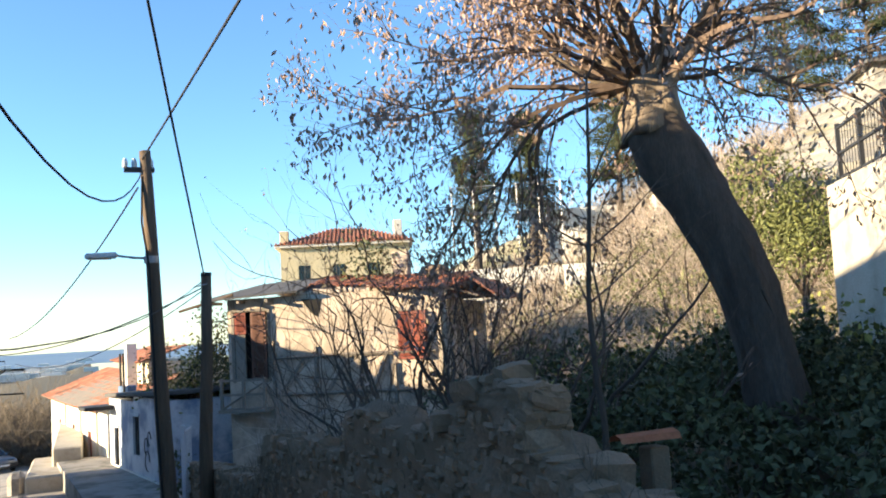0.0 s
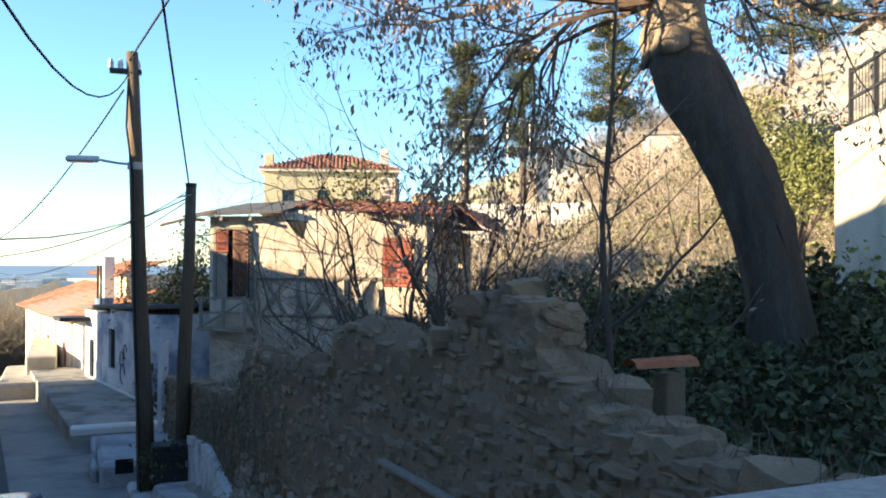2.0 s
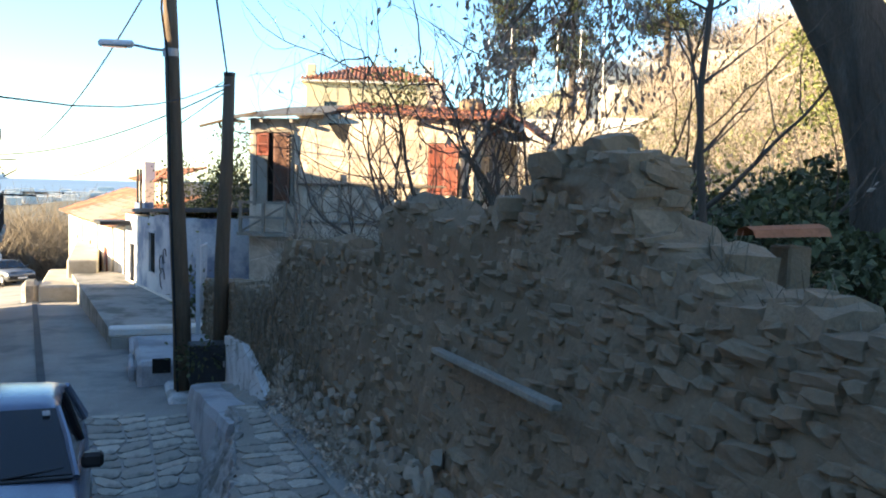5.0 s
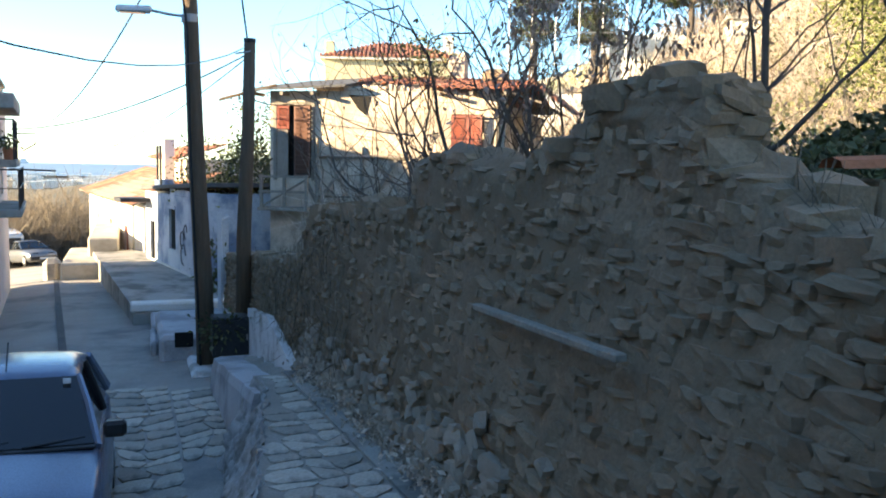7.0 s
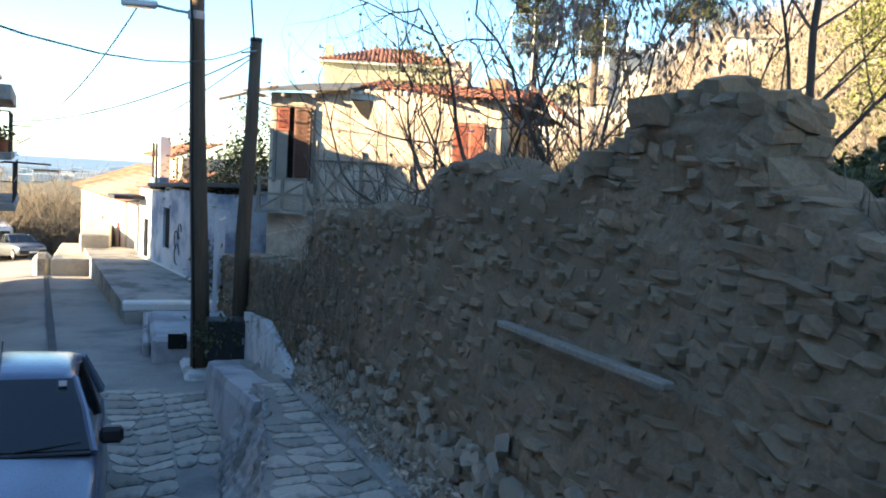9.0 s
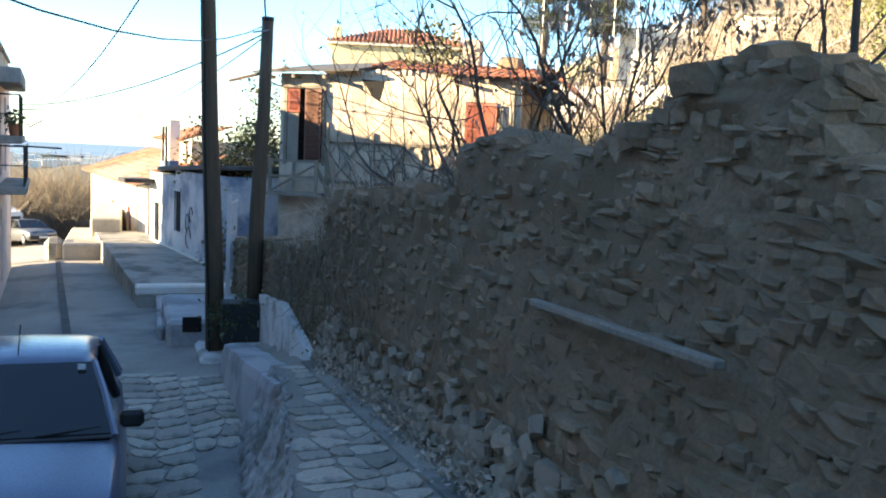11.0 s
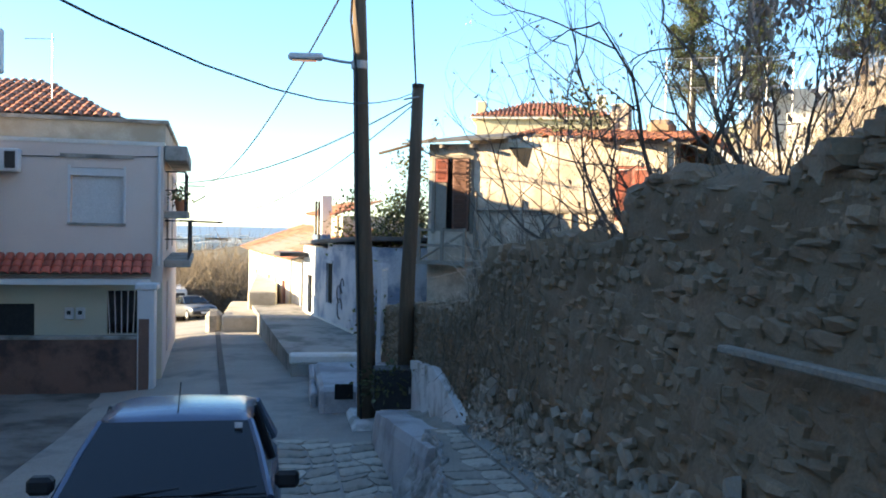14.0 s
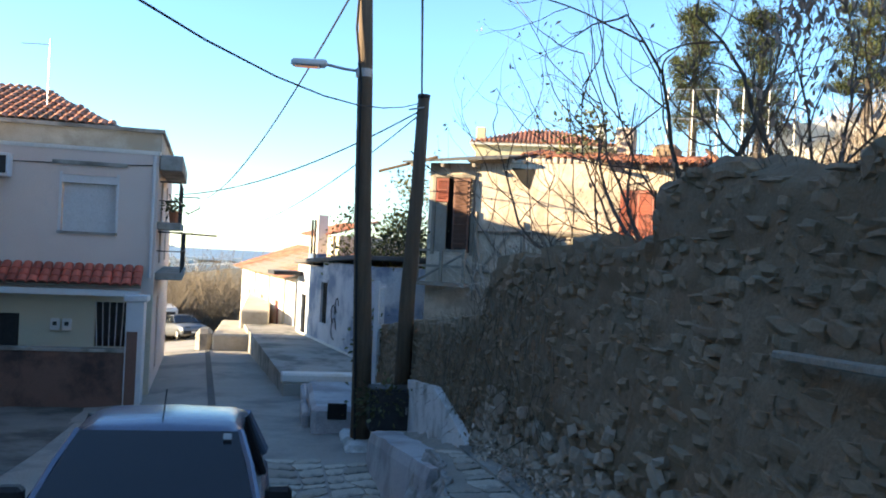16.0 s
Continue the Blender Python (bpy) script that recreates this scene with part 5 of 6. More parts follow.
part("wall", boxed(-1.6, 1.6, -0.6, 2, -1, 1.9), LIMEWHITE, hill_house)
part("roof", boxed(-1.8, 1.8, -0.8, 2.2, 1.9, 2.05), CONCRETE, hill_house)


# ---- poles, lamp and wires ----
pole = thing("utility_pole", (2.25, 16.0, -1.35), "tall dark wooden utility pole with a street lamp", "utility pole")
bm = bmesh.new()
tube(bm, [(0.0, 0, 0), (-0.04, 0, 1.6), (-0.13, 0.02, 3.6), (-0.2, 0, 5.8), (-0.27, 0, 7.55)], [0.15, 0.14, 0.125, 0.11, 0.095], 12)
part("shaft", bm, WOOD, pole, smooth=True)
arm = part("lamp_arm", tubed([(-0.2, 0, 5.68), (-0.5, 0, 5.7), (-0.78, -0.02, 5.74)], 0.022, 7), STEEL, pole)
bm = bmesh.new()
block(bm, -1.28, -0.76, -0.11, 0.11, 5.7, 5.8, bevel=0.03)
for v in bm.verts:
    if v.co.x < -1.1:
        v.co.y *= 0.6
        v.co.z -= 0.01
part("lamp_head", bm, WHITEPAINT, pole, "flat grey street lamp head")
part("lamp_lens", boxed(-1.22, -0.86, -0.085, 0.085, 5.685, 5.705), GLASS, pole)
bracket = part("bracket", boxed(-0.62, -0.12, -0.05, 0.05, 7.18, 7.26), IRON, pole)
for x in (-0.6, -0.45, -0.18):
    part("insulator", tubed([(x, 0, 7.26), (x, 0, 7.34), (x, 0, 7.42)], [0.045, 0.05, 0.025], 8), WHITEPAINT, bracket)
part("conduit", tubed([(-0.33, -0.06, 7.1), (-0.36, -0.1, 6.3), (-0.26, -0.13, 5.5), (-0.22, -0.14, 3.4), (-0.14, -0.17, 1.2), (-0.1, -0.17, 0.1)], 0.018, 6), CABLE, pole)
part("steel_strap", tubed([(-0.21, 0, 5.6), (-0.212, 0, 5.72)], 0.125, 12), STEEL, pole)
pole2 = thing("telephone_pole", (2.8, 15.9, -1.35), "shorter dark wooden telephone pole", "utility pole")
part("shaft", tubed([(0, 0, 0), (0.03, 0, 2.4), (0.1, 0, 4.0), (0.13, 0, 5.36)], [0.125, 0.115, 0.1, 0.088], 12), WOOD, pole2, smooth=True)
part("cap", tubed([(0.13, 0, 5.34), (0.131, 0, 5.4)], 0.097, 10), IRON, pole2)
part("bracket", tubed([(0.13, -0.08, 5.2), (-0.1, -0.08, 5.15)], 0.014, 5), STEEL, pole2)
box = thing("meter_cabinet", (2.58, 15.5, -0.82), "dark green metal cabinet overgrown at the poles' foot", "cabinet")
part("body", boxed(-0.3, 0.32, -0.25, 0.2, 0, 0.6, bevel=0.02), IRON, box)
d = part("door", boxed(-0.26, 0.28, -0.268, -0.25, 0.04, 0.56), IRON, box)
part("handle", boxed(0.2, 0.23, -0.285, -0.268, 0.25, 0.35), STEEL, d)
v, f = leaves(np.random.default_rng(9).normal(size=(260, 3)) * np.array((0.22, 0.15, 0.16)) + np.array((2.5, 15.3, -0.42)), 0.09, np.random.default_rng(9), 0.1, 0.6)
tagged(many("creeper", v, f, LEAF), "dark creeper around the foot of the poles", "creeper", kind="stuff")
v, f = leaves(np.random.default_rng(10).normal(size=(160, 3)) * np.array((0.16, 0.2, 0.3)) + np.array((2.7, 20.0, 0.0)), 0.12, np.random.default_rng(10), 0.1, 0.6)
tagged(many("vine", v, f, OLIVE), "bright green vine at the garden gate", "vine", kind="stuff")


def wire(a, b, sag, r, label):
    a, b = Vector(a), Vector(b)
    n = 18
    pts = [a + (b - a) * i / n - Vector((0, 0, sag * 4 * (i / n) * (1 - i / n))) for i in range(n + 1)]
    tagged(part("overhead_wire", tubed(pts, r, 5), CABLE), label, "wire", "overhead wires")


wire((1.93, 16, 6.05), (3.3, -6, 6.6), 0.1, 0.016, "thick black cable from the tall pole")
wire((2.9, 15.9, 3.98), (0.2, 0.0, 8.0), 0.1, 0.014, "thin black wire rising from the short pole")
wire((1.95, 16, 5.88), (-0.83, -3.8, 7.28), 2.17, 0.011, "slack black cable to the corner building")
wire((1.85, 16, 5.56), (-1.62, 35.7, 3.2), 0.52, 0.016, "black wire running down the lane")
wire((2.88, 15.9, 3.92), (-4.5, -6.9, 6.0), 1.87, 0.0075, "black cable across the lane to the corner building")
wire((2.88, 15.9, 3.8), (-1.5, 24.5, 2.75), 0.3, 0.012, "thin wire from the short pole to the pink house")
wire((2.88, 15.9, 3.75), (-1.7, 40.0, 2.2), 0.6, 0.01, "faint thin wire down the lane")
wire((2.78, 15.9, 3.2), (4.9, 24.0, 3.55), 0.1, 0.012, "short wire to the old house eave")


# ---- cars ----
def loft(bm, sections):
    """Skins a closed shell through same-sized rings of points."""
    rings = [[bm.verts.new(p) for p in s] for s in sections]
    n = len(rings[0])
    for a, b in zip(rings, rings[1:]):
        for i in range(n):
            bm.faces.new((a[i], a[(i + 1) % n], b[(i + 1) % n], b[i]))
    bm.faces.new(rings[0][::-1])
    bm.faces.new(rings[-1])
    bmesh.ops.recalc_face_normals(bm, faces=bm.faces)


def car(at, turn, paint, label, length=3.95, pitch=0.0):
    c = new("parked_car")
    c.matrix_world = Matrix.Translation(at) @ pose(0, 0, 0, pitch, 0, turn)
    tagged(c, label, "car", "parked cars")
    k = length / 3.95
    # lower body: front at -y
    prof = [(-1.98, 0.42, 0.62, 0.70), (-1.86, 0.24, 0.72, 0.78), (-1.45, 0.2, 0.8, 0.81), (-0.95, 0.2, 0.88, 0.83), (-0.4, 0.2, 0.92, 0.83), (0.6, 0.2, 0.93, 0.83), (1.4, 0.22, 0.94, 0.81), (1.85, 0.28, 0.9, 0.77), (1.95, 0.42, 0.82, 0.7)]
    secs = []
    for y, z0, z1, w in prof:
        r = 0.09
        secs.append([(x, y * k, z) for x, z in ((-w * 0.9, z0), (w * 0.9, z0), (w, z0 + r * 1.5), (w * 1.0, (z0 + z1) / 2 + 0.05), (w * 0.97, z1 - r * 0.7), (w * 0.88, z1), (0, z1 + 0.025), (-w * 0.88, z1), (-w * 0.97, z1 - r * 0.7), (-w * 1.0, (z0 + z1) / 2 + 0.05), (-w, z0 + r * 1.5))])
    bm = bmesh.new()
    loft(bm, secs)
    part("body", bm, paint, c, smooth=True)
    # glasshouse: pillars and roof in paint, glass set in
    low = [(-0.7, 0.93), (0.0, 1.36), (0.45, 1.42), (1.2, 1.39), (1.62, 1.28), (1.86, 0.93)]
    bm = bmesh.new()
    secs = []
    for y, z in ((-0.02, 1.335), (0.1, 1.385), (0.45, 1.42), (0.9, 1.42), (1.3, 1.38), (1.6, 1.29)):
        w = 0.58 if y > 0 else 0.56
        secs.append([(x, y * k, zz) for x, zz in ((-w, z - 0.07), (w, z - 0.07), (w + 0.015, z - 0.04), (w * 0.8, z - 0.004), (0, z + 0.012), (-w * 0.8, z - 0.004), (-w - 0.015, z - 0.04))])
    loft(bm, secs)
    part("roof", bm, paint, c, smooth=True)
    for s in (-1, 1):
        part("pillar", tubed([(0.745 * s, -0.72 * k, 0.9), (0.66 * s, -0.3 * k, 1.16), (0.575 * s, 0.0, 1.345)], [0.035, 0.03, 0.03], 6), paint, c)
        part("pillar", tubed([(0.755 * s, 0.62 * k, 0.92), (0.59 * s, 0.6 * k, 1.385)], 0.03, 6), BLACKPLASTIC, c)
        part("pillar", tubed([(0.72 * s, 1.72 * k, 0.92), (0.57 * s, 1.5 * k, 1.3)], [0.08, 0.05], 6), paint, c)
        bm = bmesh.new()
        panel(bm, [(0.735 * s, -0.62 * k, 0.92), (0.74 * s, 1.65 * k, 0.92), (0.565 * s, 1.48 * k, 1.32), (0.575 * s, 0.05 * k, 1.35)], 0.008, (s, 0, 0))
        part("side_window", bm, GLASS, c)
        m = part("wing_mirror", boxed(0.78, 0.96, -0.1, 0.04, 0.93, 1.06, m=pose(0, -0.5 * k, 0, 0, 0, 0) if s > 0 else pose(0, -0.57 * k, 0, 0, 0, 180) @ pose(0, 0, 0), bevel=0.03), BLACKPLASTIC, c, "black wing mirror")
        part("mirror_glass", boxed(0.8 if s > 0 else -0.94, 0.94 if s > 0 else -0.8, -0.455 * k, -0.448 * k, 0.95, 1.04), STEEL, m)
        bm = bmesh.new()
        block(bm, 0.42 * s - 0.17, 0.42 * s + 0.17, -1.95 * k, -1.84 * k, 0.56, 0.7, bevel=0.03)
        part("headlight", bm, GLASS, c)
        part("tail_light", boxed(0.62 * s - 0.1, 0.62 * s + 0.1, 1.88 * k, 1.95 * k, 0.6, 0.85, bevel=0.02), REDWOOD, c)
        for y in (-1.25, 1.2):
            w = part("wheel", tubed([(0.68 * s, y * k, 0.29), (0.82 * s, y * k, 0.29)], 0.29, 20), RUBBER, c)
            part("rim", tubed([(0.815 * s, y * k, 0.29), (0.832 * s, y * k, 0.29)], [0.18, 0.17], 16), STEEL, w)
        part("door_seam", boxed(0.826 * s - 0.002, 0.826 * s + 0.002, -0.55 * k, 0.55 * k, 0.52, 0.535), BLACKPLASTIC, c)
    bm = bmesh.new()
    panel(bm, [(-0.72, -0.72 * k, 0.925), (0.72, -0.72 * k, 0.925), (0.56, -0.02, 1.345), (-0.56, -0.02, 1.345)], 0.01, (0, -0.5, 0.8))
    part("windscreen", bm, GLASS, c, "dark windscreen")
    part("windscreen_edge", boxed(-0.73, 0.73, -0.8 * k, -0.71 * k, 0.905, 0.925, bevel=0.008), BLACKPLASTIC, c)
    for x in (-0.35, 0.2):
        part("wiper", tubed([(x, -0.74 * k, 0.935), (x + 0.45, -0.66 * k, 0.968)], 0.008, 4), BLACKPLASTIC, c)
    part("sticker", boxed(0.46, 0.52, -0.12, -0.1, 1.29, 1.33, m=pose(0, -0.012, 0.02)), WHITEPAINT, c, "small white windscreen sticker")
    bm = bmesh.new()
    panel(bm, [(-0.68, 1.84 * k, 0.95), (0.68, 1.84 * k, 0.95), (0.55, 1.6 * k, 1.3), (-0.55, 1.6 * k, 1.3)], 0.01, (0, 0.8, 0.4))
    part("rear_window", bm, GLASS, c)
    part("bumper", boxed(-0.76, 0.76, -2.06 * k, -1.86 * k, 0.28, 0.48, bevel=0.04), BLACKPLASTIC, c)
    part("number_plate", boxed(-0.26, 0.26, -2.075 * k, -2.062 * k, 0.33, 0.44), WHITEPAINT, c)
    part("interior", boxed(-0.6, 0.6, 0.1, 1.4 * k, 0.5, 0.95), DARK, c)
    for x in (-0.35, 0.35):
        part("seat", boxed(x - 0.22, x + 0.22, 0.25, 0.4, 0.6, 1.18, bevel=0.04), DARK, c)
    part("aerial", tubed([(0.0, 0.12 * k, 1.4), (0.0, 0.3 * k, 1.62)], 0.006, 4), BLACKPLASTIC, c)
    return c


car((0.12, 9.55, street_z(9.55) + 0.02), 0, CARPAINT, "silver-blue hatchback parked nose uphill on the lane", 3.95, -3.6)
SILVER = material("dull_grey_car_paint", (0.2, 0.21, 0.22), (0.24, 0.25, 0.26), 0.3, 2, 80, 0.0, metal=0.6)
car((-4.3, 57.5, street_z(57.5) + 0.02), 25, SILVER, "dull grey car parked far down the lane", 4.2, -5.5)
van = thing("white_van", (-6.0, 60.5, street_z(60.5)), "white van parked at the end of the lane", "van", turn=10)
part("body", boxed(-0.9, 0.9, -2.2, 2.2, 0.3, 2.0, bevel=0.12), WHITEPAINT, van)
part("windscreen", boxed(-0.75, 0.75, -2.22, -2.19, 1.15, 1.75), GLASS, van)
for x in (-0.8, 0.8):
    for y in (-1.4, 1.4):
        part("wheel", tubed([(x - 0.09, y, 0.32), (x + 0.09, y, 0.32)], 0.32, 14), RUBBER, van)

# shallow drain down the lane
bm = bmesh.new()
for i in range(24):
    y0 = 12.0 + i * 1.3
    xa, xb = 0.1 + bend(y0), 0.1 + bend(y0 + 1.28)
    z0, z1 = street_z(y0) + 0.03, street_z(y0 + 1.28) + 0.03
    panel(bm, [(xa - 0.09, y0, z0), (xa + 0.05, y0, z0), (xb + 0.05, y0 + 1.28, z1), (xb - 0.09, y0 + 1.28, z1)], 0.012, (0, 0, 1))
part("drain", bm, GUTTER, road)

# ---- loose things on the wall ----
plank = thing("plank", (3.0, 5.0, 1.44), "weathered plank sticking out along the rubble wall", "plank")
bm = bmesh.new()
block(bm, -0.03, 0.03, -0.36, 1.3, -0.019, 0.019, bevel=0.007, m=pose(0, 0, 0, -2.0, 0, -1))
part("plank", bm, PALEWOOD, plank)
cap = thing("tile_cap", (3.97, 4.42, 2.04), "orange clay tile laid on a small brick stub", "roof tile")
part("brick_stub", boxed(0.02, 0.15, -0.06, 0.08, -0.1, 0.15, bevel=0.01), RUBBLE, cap)
bm = bmesh.new()
tiles(bm, (-0.17, 0.02, 0.15), (0, 1, 0), (1, -0.2, 0.0), 1, 1, 0.16, 0.36, 0, 0, 2)
bmesh.ops.translate(bm, verts=bm.verts[:], vec=(0, -0.085, 0))
part("clay_tile", bm, TILE, cap)

# ---- leaf litter and dry climbers on the wall ----
rng1 = np.random.default_rng(61)
pts = []
for _ in range(2600):
    y = rng1.uniform(5.0, 11.0)
    pts.append((2.93 - abs(rng1.normal()) * 0.1, y, path_z(y) + abs(rng1.normal()) * 0.07 + 0.01))
v, f = leaves(pts, 0.055, rng1, 0.0, 0.5)
tagged(many("leaf_litter", v, f, BRUSH), "pale dry leaf litter along the foot of the wall", "leaf litter", kind="stuff")
segs = []
for _ in range(900):
    y = 9.0 + 5.8 * rng1.random()
    top = wall_top(y)
    z = path_z(y) - 0.1 + (top - path_z(y)) * rng1.random()
    a = Vector((face_x(y, z) - 0.05 * rng1.random(), y, z))
    w = Vector((-0.25 * rng1.random(), rng1.normal() * 0.5, rng1.normal() * 0.8 - 0.2)).normalized()
    b = a + w * rng1.uniform(0.1, 0.35)
    segs.append((a, b, 0.004, 0.002))
for _ in range(700):
    y = 1.8 + 12.5 * rng1.random()
    a = Vector((face_x(y, wall_top(y)) + 0.1 + 0.2 * rng1.random(), y, wall_top(y) - 0.02))
    segs.append((a, a + Vector((rng1.normal() * 0.07, rng1.normal() * 0.07, 0.05 + 0.14 * rng1.random())), 0.003, 0.001))
tagged(many("dry_climber", *prisms(segs), THICKET), "dry climber stems and grass on the rubble wall", "climber", kind="stuff")

# ---- far town on the shore ----
rng = random.Random(8)
bm = bmesh.new()
for i in range(420):
    x, y = rng.uniform(-900, 500), rng.uniform(1500, 3100)
    z = ground_z(x, y)
    w, d, hgt = rng.uniform(6, 22), rng.uniform(6, 18), rng.uniform(4, 14)
    block(bm, x - w, x + w, y - d, y + d, z - 3, z + hgt)
tagged(part("far_town", bm, LIMEWHITE), "pale houses of a distant town on the shore", "town", kind="stuff")
for x, y in ((-560, 5200), (-330, 5600)):
    ship = thing("ship", (x, y, -58), "distant pale ship on the sea", "ship")
    part("hull", boxed(-60, 60, -8, 8, 0, 9, bevel=2), WHITEPAINT, ship)
    part("superstructure", boxed(20, 50, -6, 6, 9, 24), WHITEPAINT, ship)

# ---- stones of the wall ----
rng = random.Random(4)


def stone_mesh(i):
    """A rough field stone: a cube swollen towards a ball and knocked about."""
    bm = bmesh.new()
    bmesh.ops.create_cube(bm, size=1.0)
    bmesh.ops.subdivide_edges(bm, edges=bm.edges[:], cuts=1, use_grid_fill=True)
    r = random.Random(100 + i)
    for v in bm.verts:
        v.co = v.co.lerp(v.co.normalized() * 0.58, r.uniform(0.1, 0.42))
        v.co += Vector((r.uniform(-0.08, 0.08), r.uniform(-0.08, 0.08), r.uniform(-0.1, 0.1)))
    me = bpy.data.meshes.new("stone")
    bm.to_mesh(me)
    bm.free()
    me.materials.append(RUBBLE)
    return me


STONES = [stone_mesh(i) for i in range(14)]
rest_v, rest_f, laid = [], [], 0
z = -0.62
while z < 2.7:
    hgt = rng.uniform(0.042, 0.1)
    y = 1.3 + rng.uniform(0, 0.3)
    while y < 20.2:
        w = rng.uniform(0.07, 0.14) if rng.random() < 0.5 else rng.uniform(0.12, 0.27)
        top, low = wall_top(y + w / 2), path_z(y) - 0.55
        high = high_top(y + w / 2)
        back = 0.05 if z + hgt * 0.7 >= top else 0.0
        if low < z + hgt and (z + hgt * 0.7 < top or z + hgt * 0.8 < high):
            big = 1.0 + back * 0.3
            foot = 0.03 * (1 - smooth(0.15, 0.7, z - path_z(y)))
            me = STONES[rng.randrange(14)]
            m = Matrix.Translation((face_x(y, z) + 0.118 + 0.9 * back + lump(0.0, y, z) - foot + rng.uniform(-0.022, 0.026), y + w / 2, z + hgt / 2 + rng.uniform(-0.022, 0.022))) @ Euler((rng.uniform(-0.14, 0.14), rng.uniform(-0.15, 0.15), rng.uniform(-0.15, 0.15))).to_matrix().to_4x4() @ Matrix.Diagonal((0.2 * big, w * big, hgt * big * rng.uniform(0.75, 1.05), 1))
            if 3.0 < y < 6.4 and laid < 300 and z > 0.9:
                s = new("stone", me)
                s.parent = rubble_wall
                s.matrix_basis = m
                laid += 1
            else:
                k = len(rest_v)
                rest_v += [tuple(m @ v.co) for v in me.vertices]
                rest_f += [tuple(k + j for j in p.vertices) for p in me.polygons]
        y += w
    z += hgt
# stones on the broken end of the high part
for k in range(26):
    me = STONES[k % 14]
    m = Matrix.Translation((rng.uniform(3.34, 3.54), 4.63 + rng.uniform(-0.03, 0.03), 2.26 + 0.31 * (k + 0.5) / 26)) @ Euler((rng.uniform(-0.2, 0.2), rng.uniform(-0.2, 0.2), rng.uniform(-0.3, 0.3))).to_matrix().to_4x4() @ Matrix.Diagonal((rng.uniform(0.12, 0.24), 0.16, rng.uniform(0.06, 0.11), 1))
    j = len(rest_v)
    rest_v += [tuple(m @ v.co) for v in me.vertices]
    rest_f += [tuple(j + q for q in p.vertices) for p in me.polygons]
# capping stones across the top of the wall
y = 1.4
while y < 20.0:
    w = rng.uniform(0.12, 0.26)
    for x in (face_x(y, wall_top(y)) + 0.12, face_x(y, wall_top(y)) + 0.3):
        if 6.2 < y < 7.8 and rng.random() < 0.85 or rng.random() < 0.3:
            continue
        me = STONES[rng.randrange(14)]
        hi = high_top(y + w / 2)
        t = max(hi, wall_top(y + w / 2)) - 0.02
        if hi > wall_top(y + w / 2) and rng.random() < 0.45:
            continue
        x -= 0.06 if hi > wall_top(y + w / 2) else 0.0
        m = Matrix.Translation((x, y + w / 2, t - 0.06 + rng.uniform(-0.03, 0.05))) @ Euler((rng.uniform(-0.2, 0.2), rng.uniform(-0.2, 0.2), rng.uniform(-0.4, 0.4))).to_matrix().to_4x4() @ Matrix.Diagonal((0.24, w * 0.95, rng.uniform(0.12, 0.22), 1))
        k = len(rest_v)
        rest_v += [tuple(m @ v.co) for v in me.vertices]
        rest_f += [tuple(k + j for j in p.vertices) for p in me.polygons]
    y += w * 0.85
PALE_STONE = material("pale_loose_stone", (0.34, 0.27, 0.2), (0.46, 0.38, 0.3), 0.95, 6, 50, 0.5, per_object=0.2)
PALE = [me.copy() for me in STONES]
for me in PALE:
    me.materials[0] = PALE_STONE
for i in range(260):
    yy = rng.uniform(5.2, 11.5)
    rise = abs(rng.gauss(0, 0.22))
    ob = new("loose_stone", PALE[i % 14])
    ob.parent = rubble_wall
    s = rng.uniform(0.05, 0.13)
    ob.matrix_basis = Matrix.Translation((face_x(yy, path_z(yy) + rise) - 0.02 - 0.06 * rng.random() * (rise < 0.1), yy, path_z(yy) + 0.03 + rise)) @ Euler((rng.uniform(-0.8, 0.8), rng.uniform(-0.4, 0.4), rng.uniform(-0.5, 0.5))).to_matrix().to_4x4() @ Matrix.Diagonal((0.07, s * 1.3, s * 0.8, 1))
RUBBLE_REST = material("dark_field_stones", (0.24, 0.158, 0.098), (0.345, 0.242, 0.16), 0.98, 7, 55, 0.6, per_island=0.13, stain=(0.21, 0.145, 0.092), stain_scale=3.0, stain_amount=0.6)
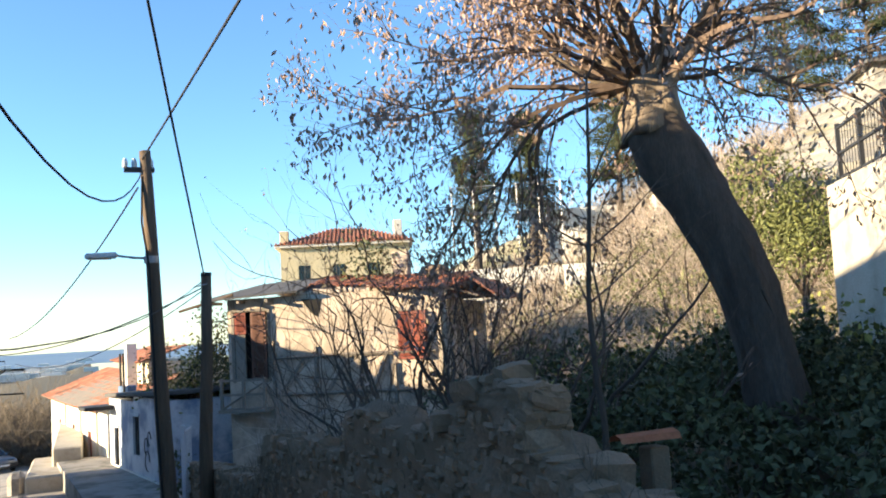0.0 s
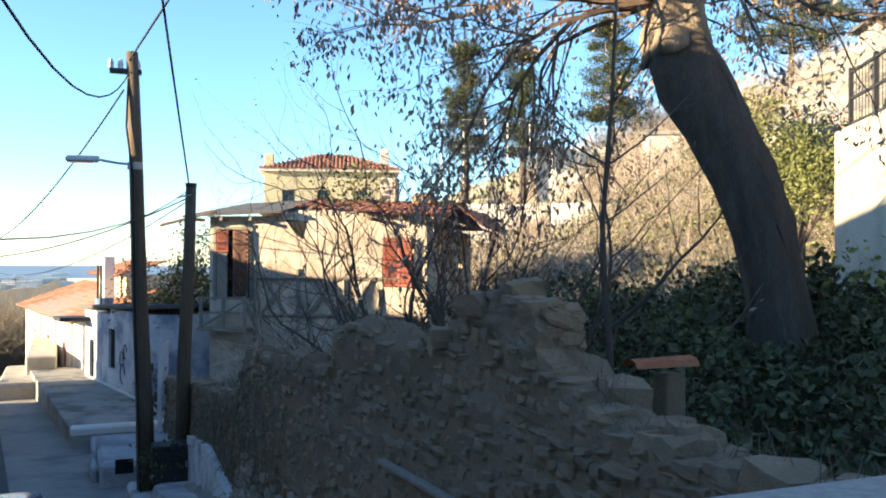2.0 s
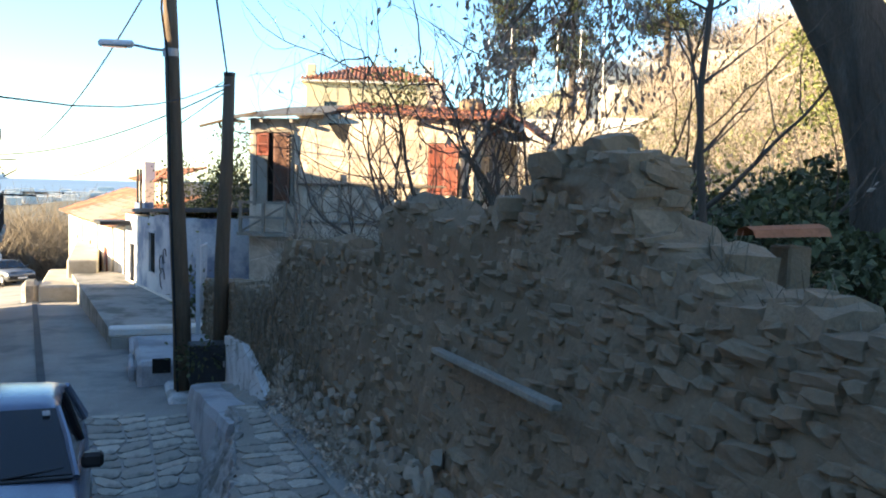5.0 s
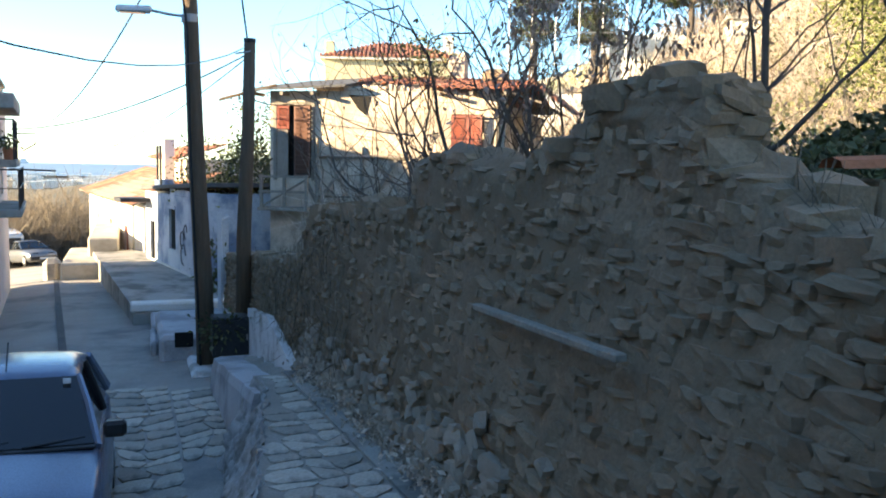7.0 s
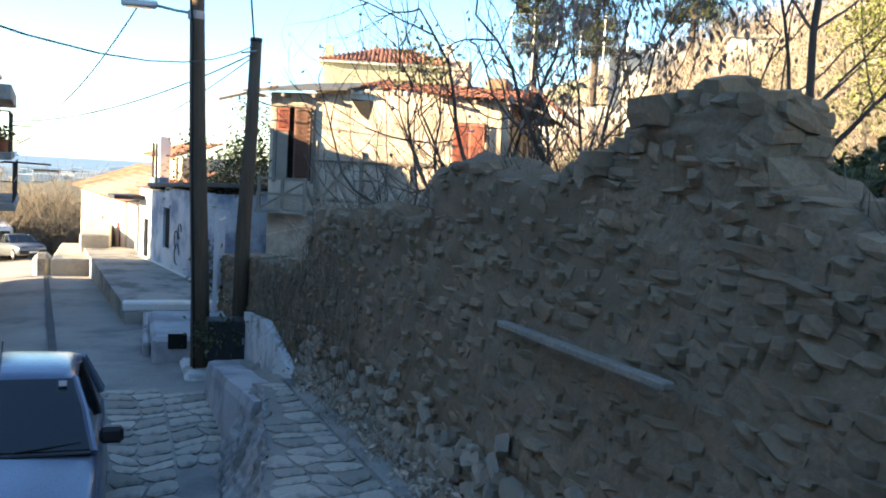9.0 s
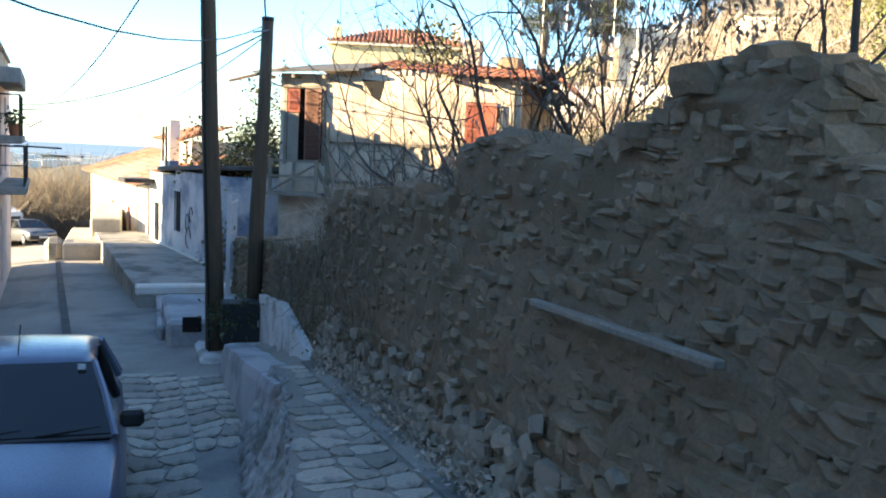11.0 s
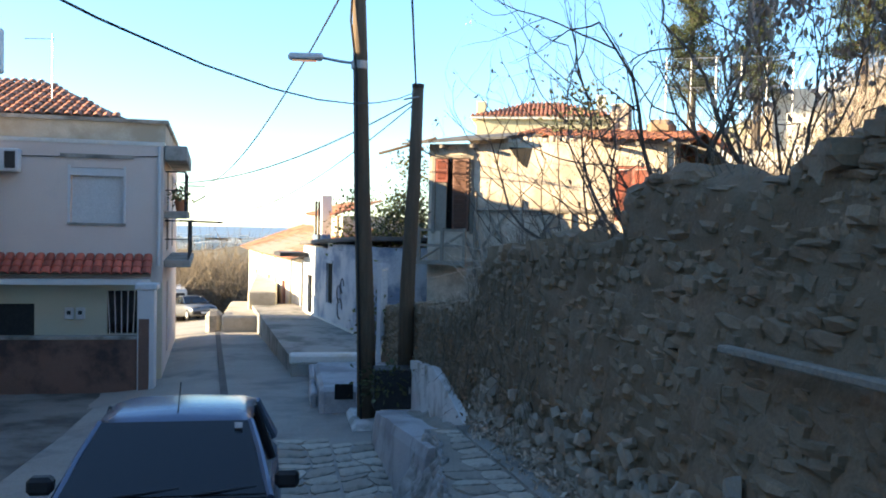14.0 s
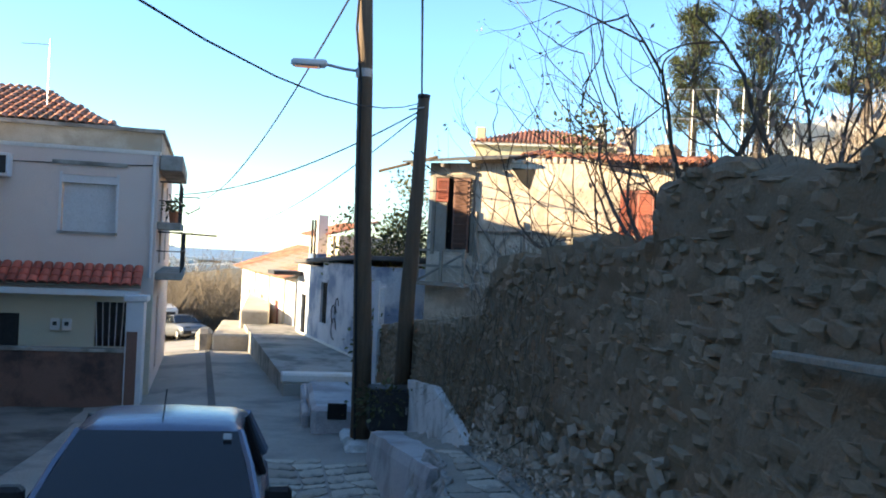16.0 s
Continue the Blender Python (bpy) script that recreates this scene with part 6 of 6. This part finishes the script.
tagged(many("stones", rest_v, rest_f, RUBBLE_REST, rubble_wall), kind="stuff")


# ---- paving stones ----
def crazy_paving(parent, x0, x1, y0, y1, zf, cell, seed):
    rng = random.Random(seed)
    nx, ny = max(1, round((x1 - x0) / cell)), round((y1 - y0) / cell)
    pt = [[(x0 + (x1 - x0) * i / nx + (rng.uniform(-0.36, 0.36) * cell if 0 < i < nx else 0), y0 + (y1 - y0) * j / ny + 0.25 * cell * (i % 2) * (0 < j < ny) + rng.uniform(-0.36, 0.36) * cell * (0 < j < ny)) for i in range(nx + 1)] for j in range(ny + 1)]
    for j in range(ny):
        for i in range(nx):
            q = [pt[j][i], pt[j][i + 1], pt[j + 1][i + 1], pt[j + 1][i]]
            cx, cy = sum(p[0] for p in q) / 4, sum(p[1] for p in q) / 4
            ring = []
            for a in range(4):
                p, n = Vector(q[a]), Vector(q[(a + 1) % 4])
                ring += [p.lerp(n, rng.uniform(0.12, 0.34)), p.lerp(n, rng.uniform(0.66, 0.88))]
            ring = [Vector((cx, cy)).lerp(p, 0.95) for p in ring]
            if parent is path and cx < edge_x(cy) + 0.12:
                continue
            tilt = rng.uniform(0, 0.012)
            bm = bmesh.new()
            low = [bm.verts.new((p.x - cx, p.y - cy, zf(p.x, p.y) - zf(cx, cy) - 0.04)) for p in ring]
            top = [bm.verts.new(((p.x - cx) * 0.97, (p.y - cy) * 0.97, zf(p.x, p.y) - zf(cx, cy) + 0.006 + tilt * 0.6)) for p in ring]
            bm.faces.new(top)
            for a in range(8):
                b = (a + 1) % 8
                bm.faces.new((low[a], low[b], top[b], top[a]))
            s = part("paving_stone", bm, PAVER, parent)
            s.location = (cx, cy, zf(cx, cy))


crazy_paving(path, 1.5, 2.64, 4.85, 10.8, lambda x, y: path_z(y) + 0.004, 0.24, 51)
crazy_paving(road, 0.5, 1.62, 7.5, 15.0, lambda x, y: road_z(x, y) + 0.03, 0.36, 52)
crazy_paving(road, 1.63, 2.2, 11.2, 14.6, lambda x, y: road_z(x, y) + 0.03, 0.34, 54)
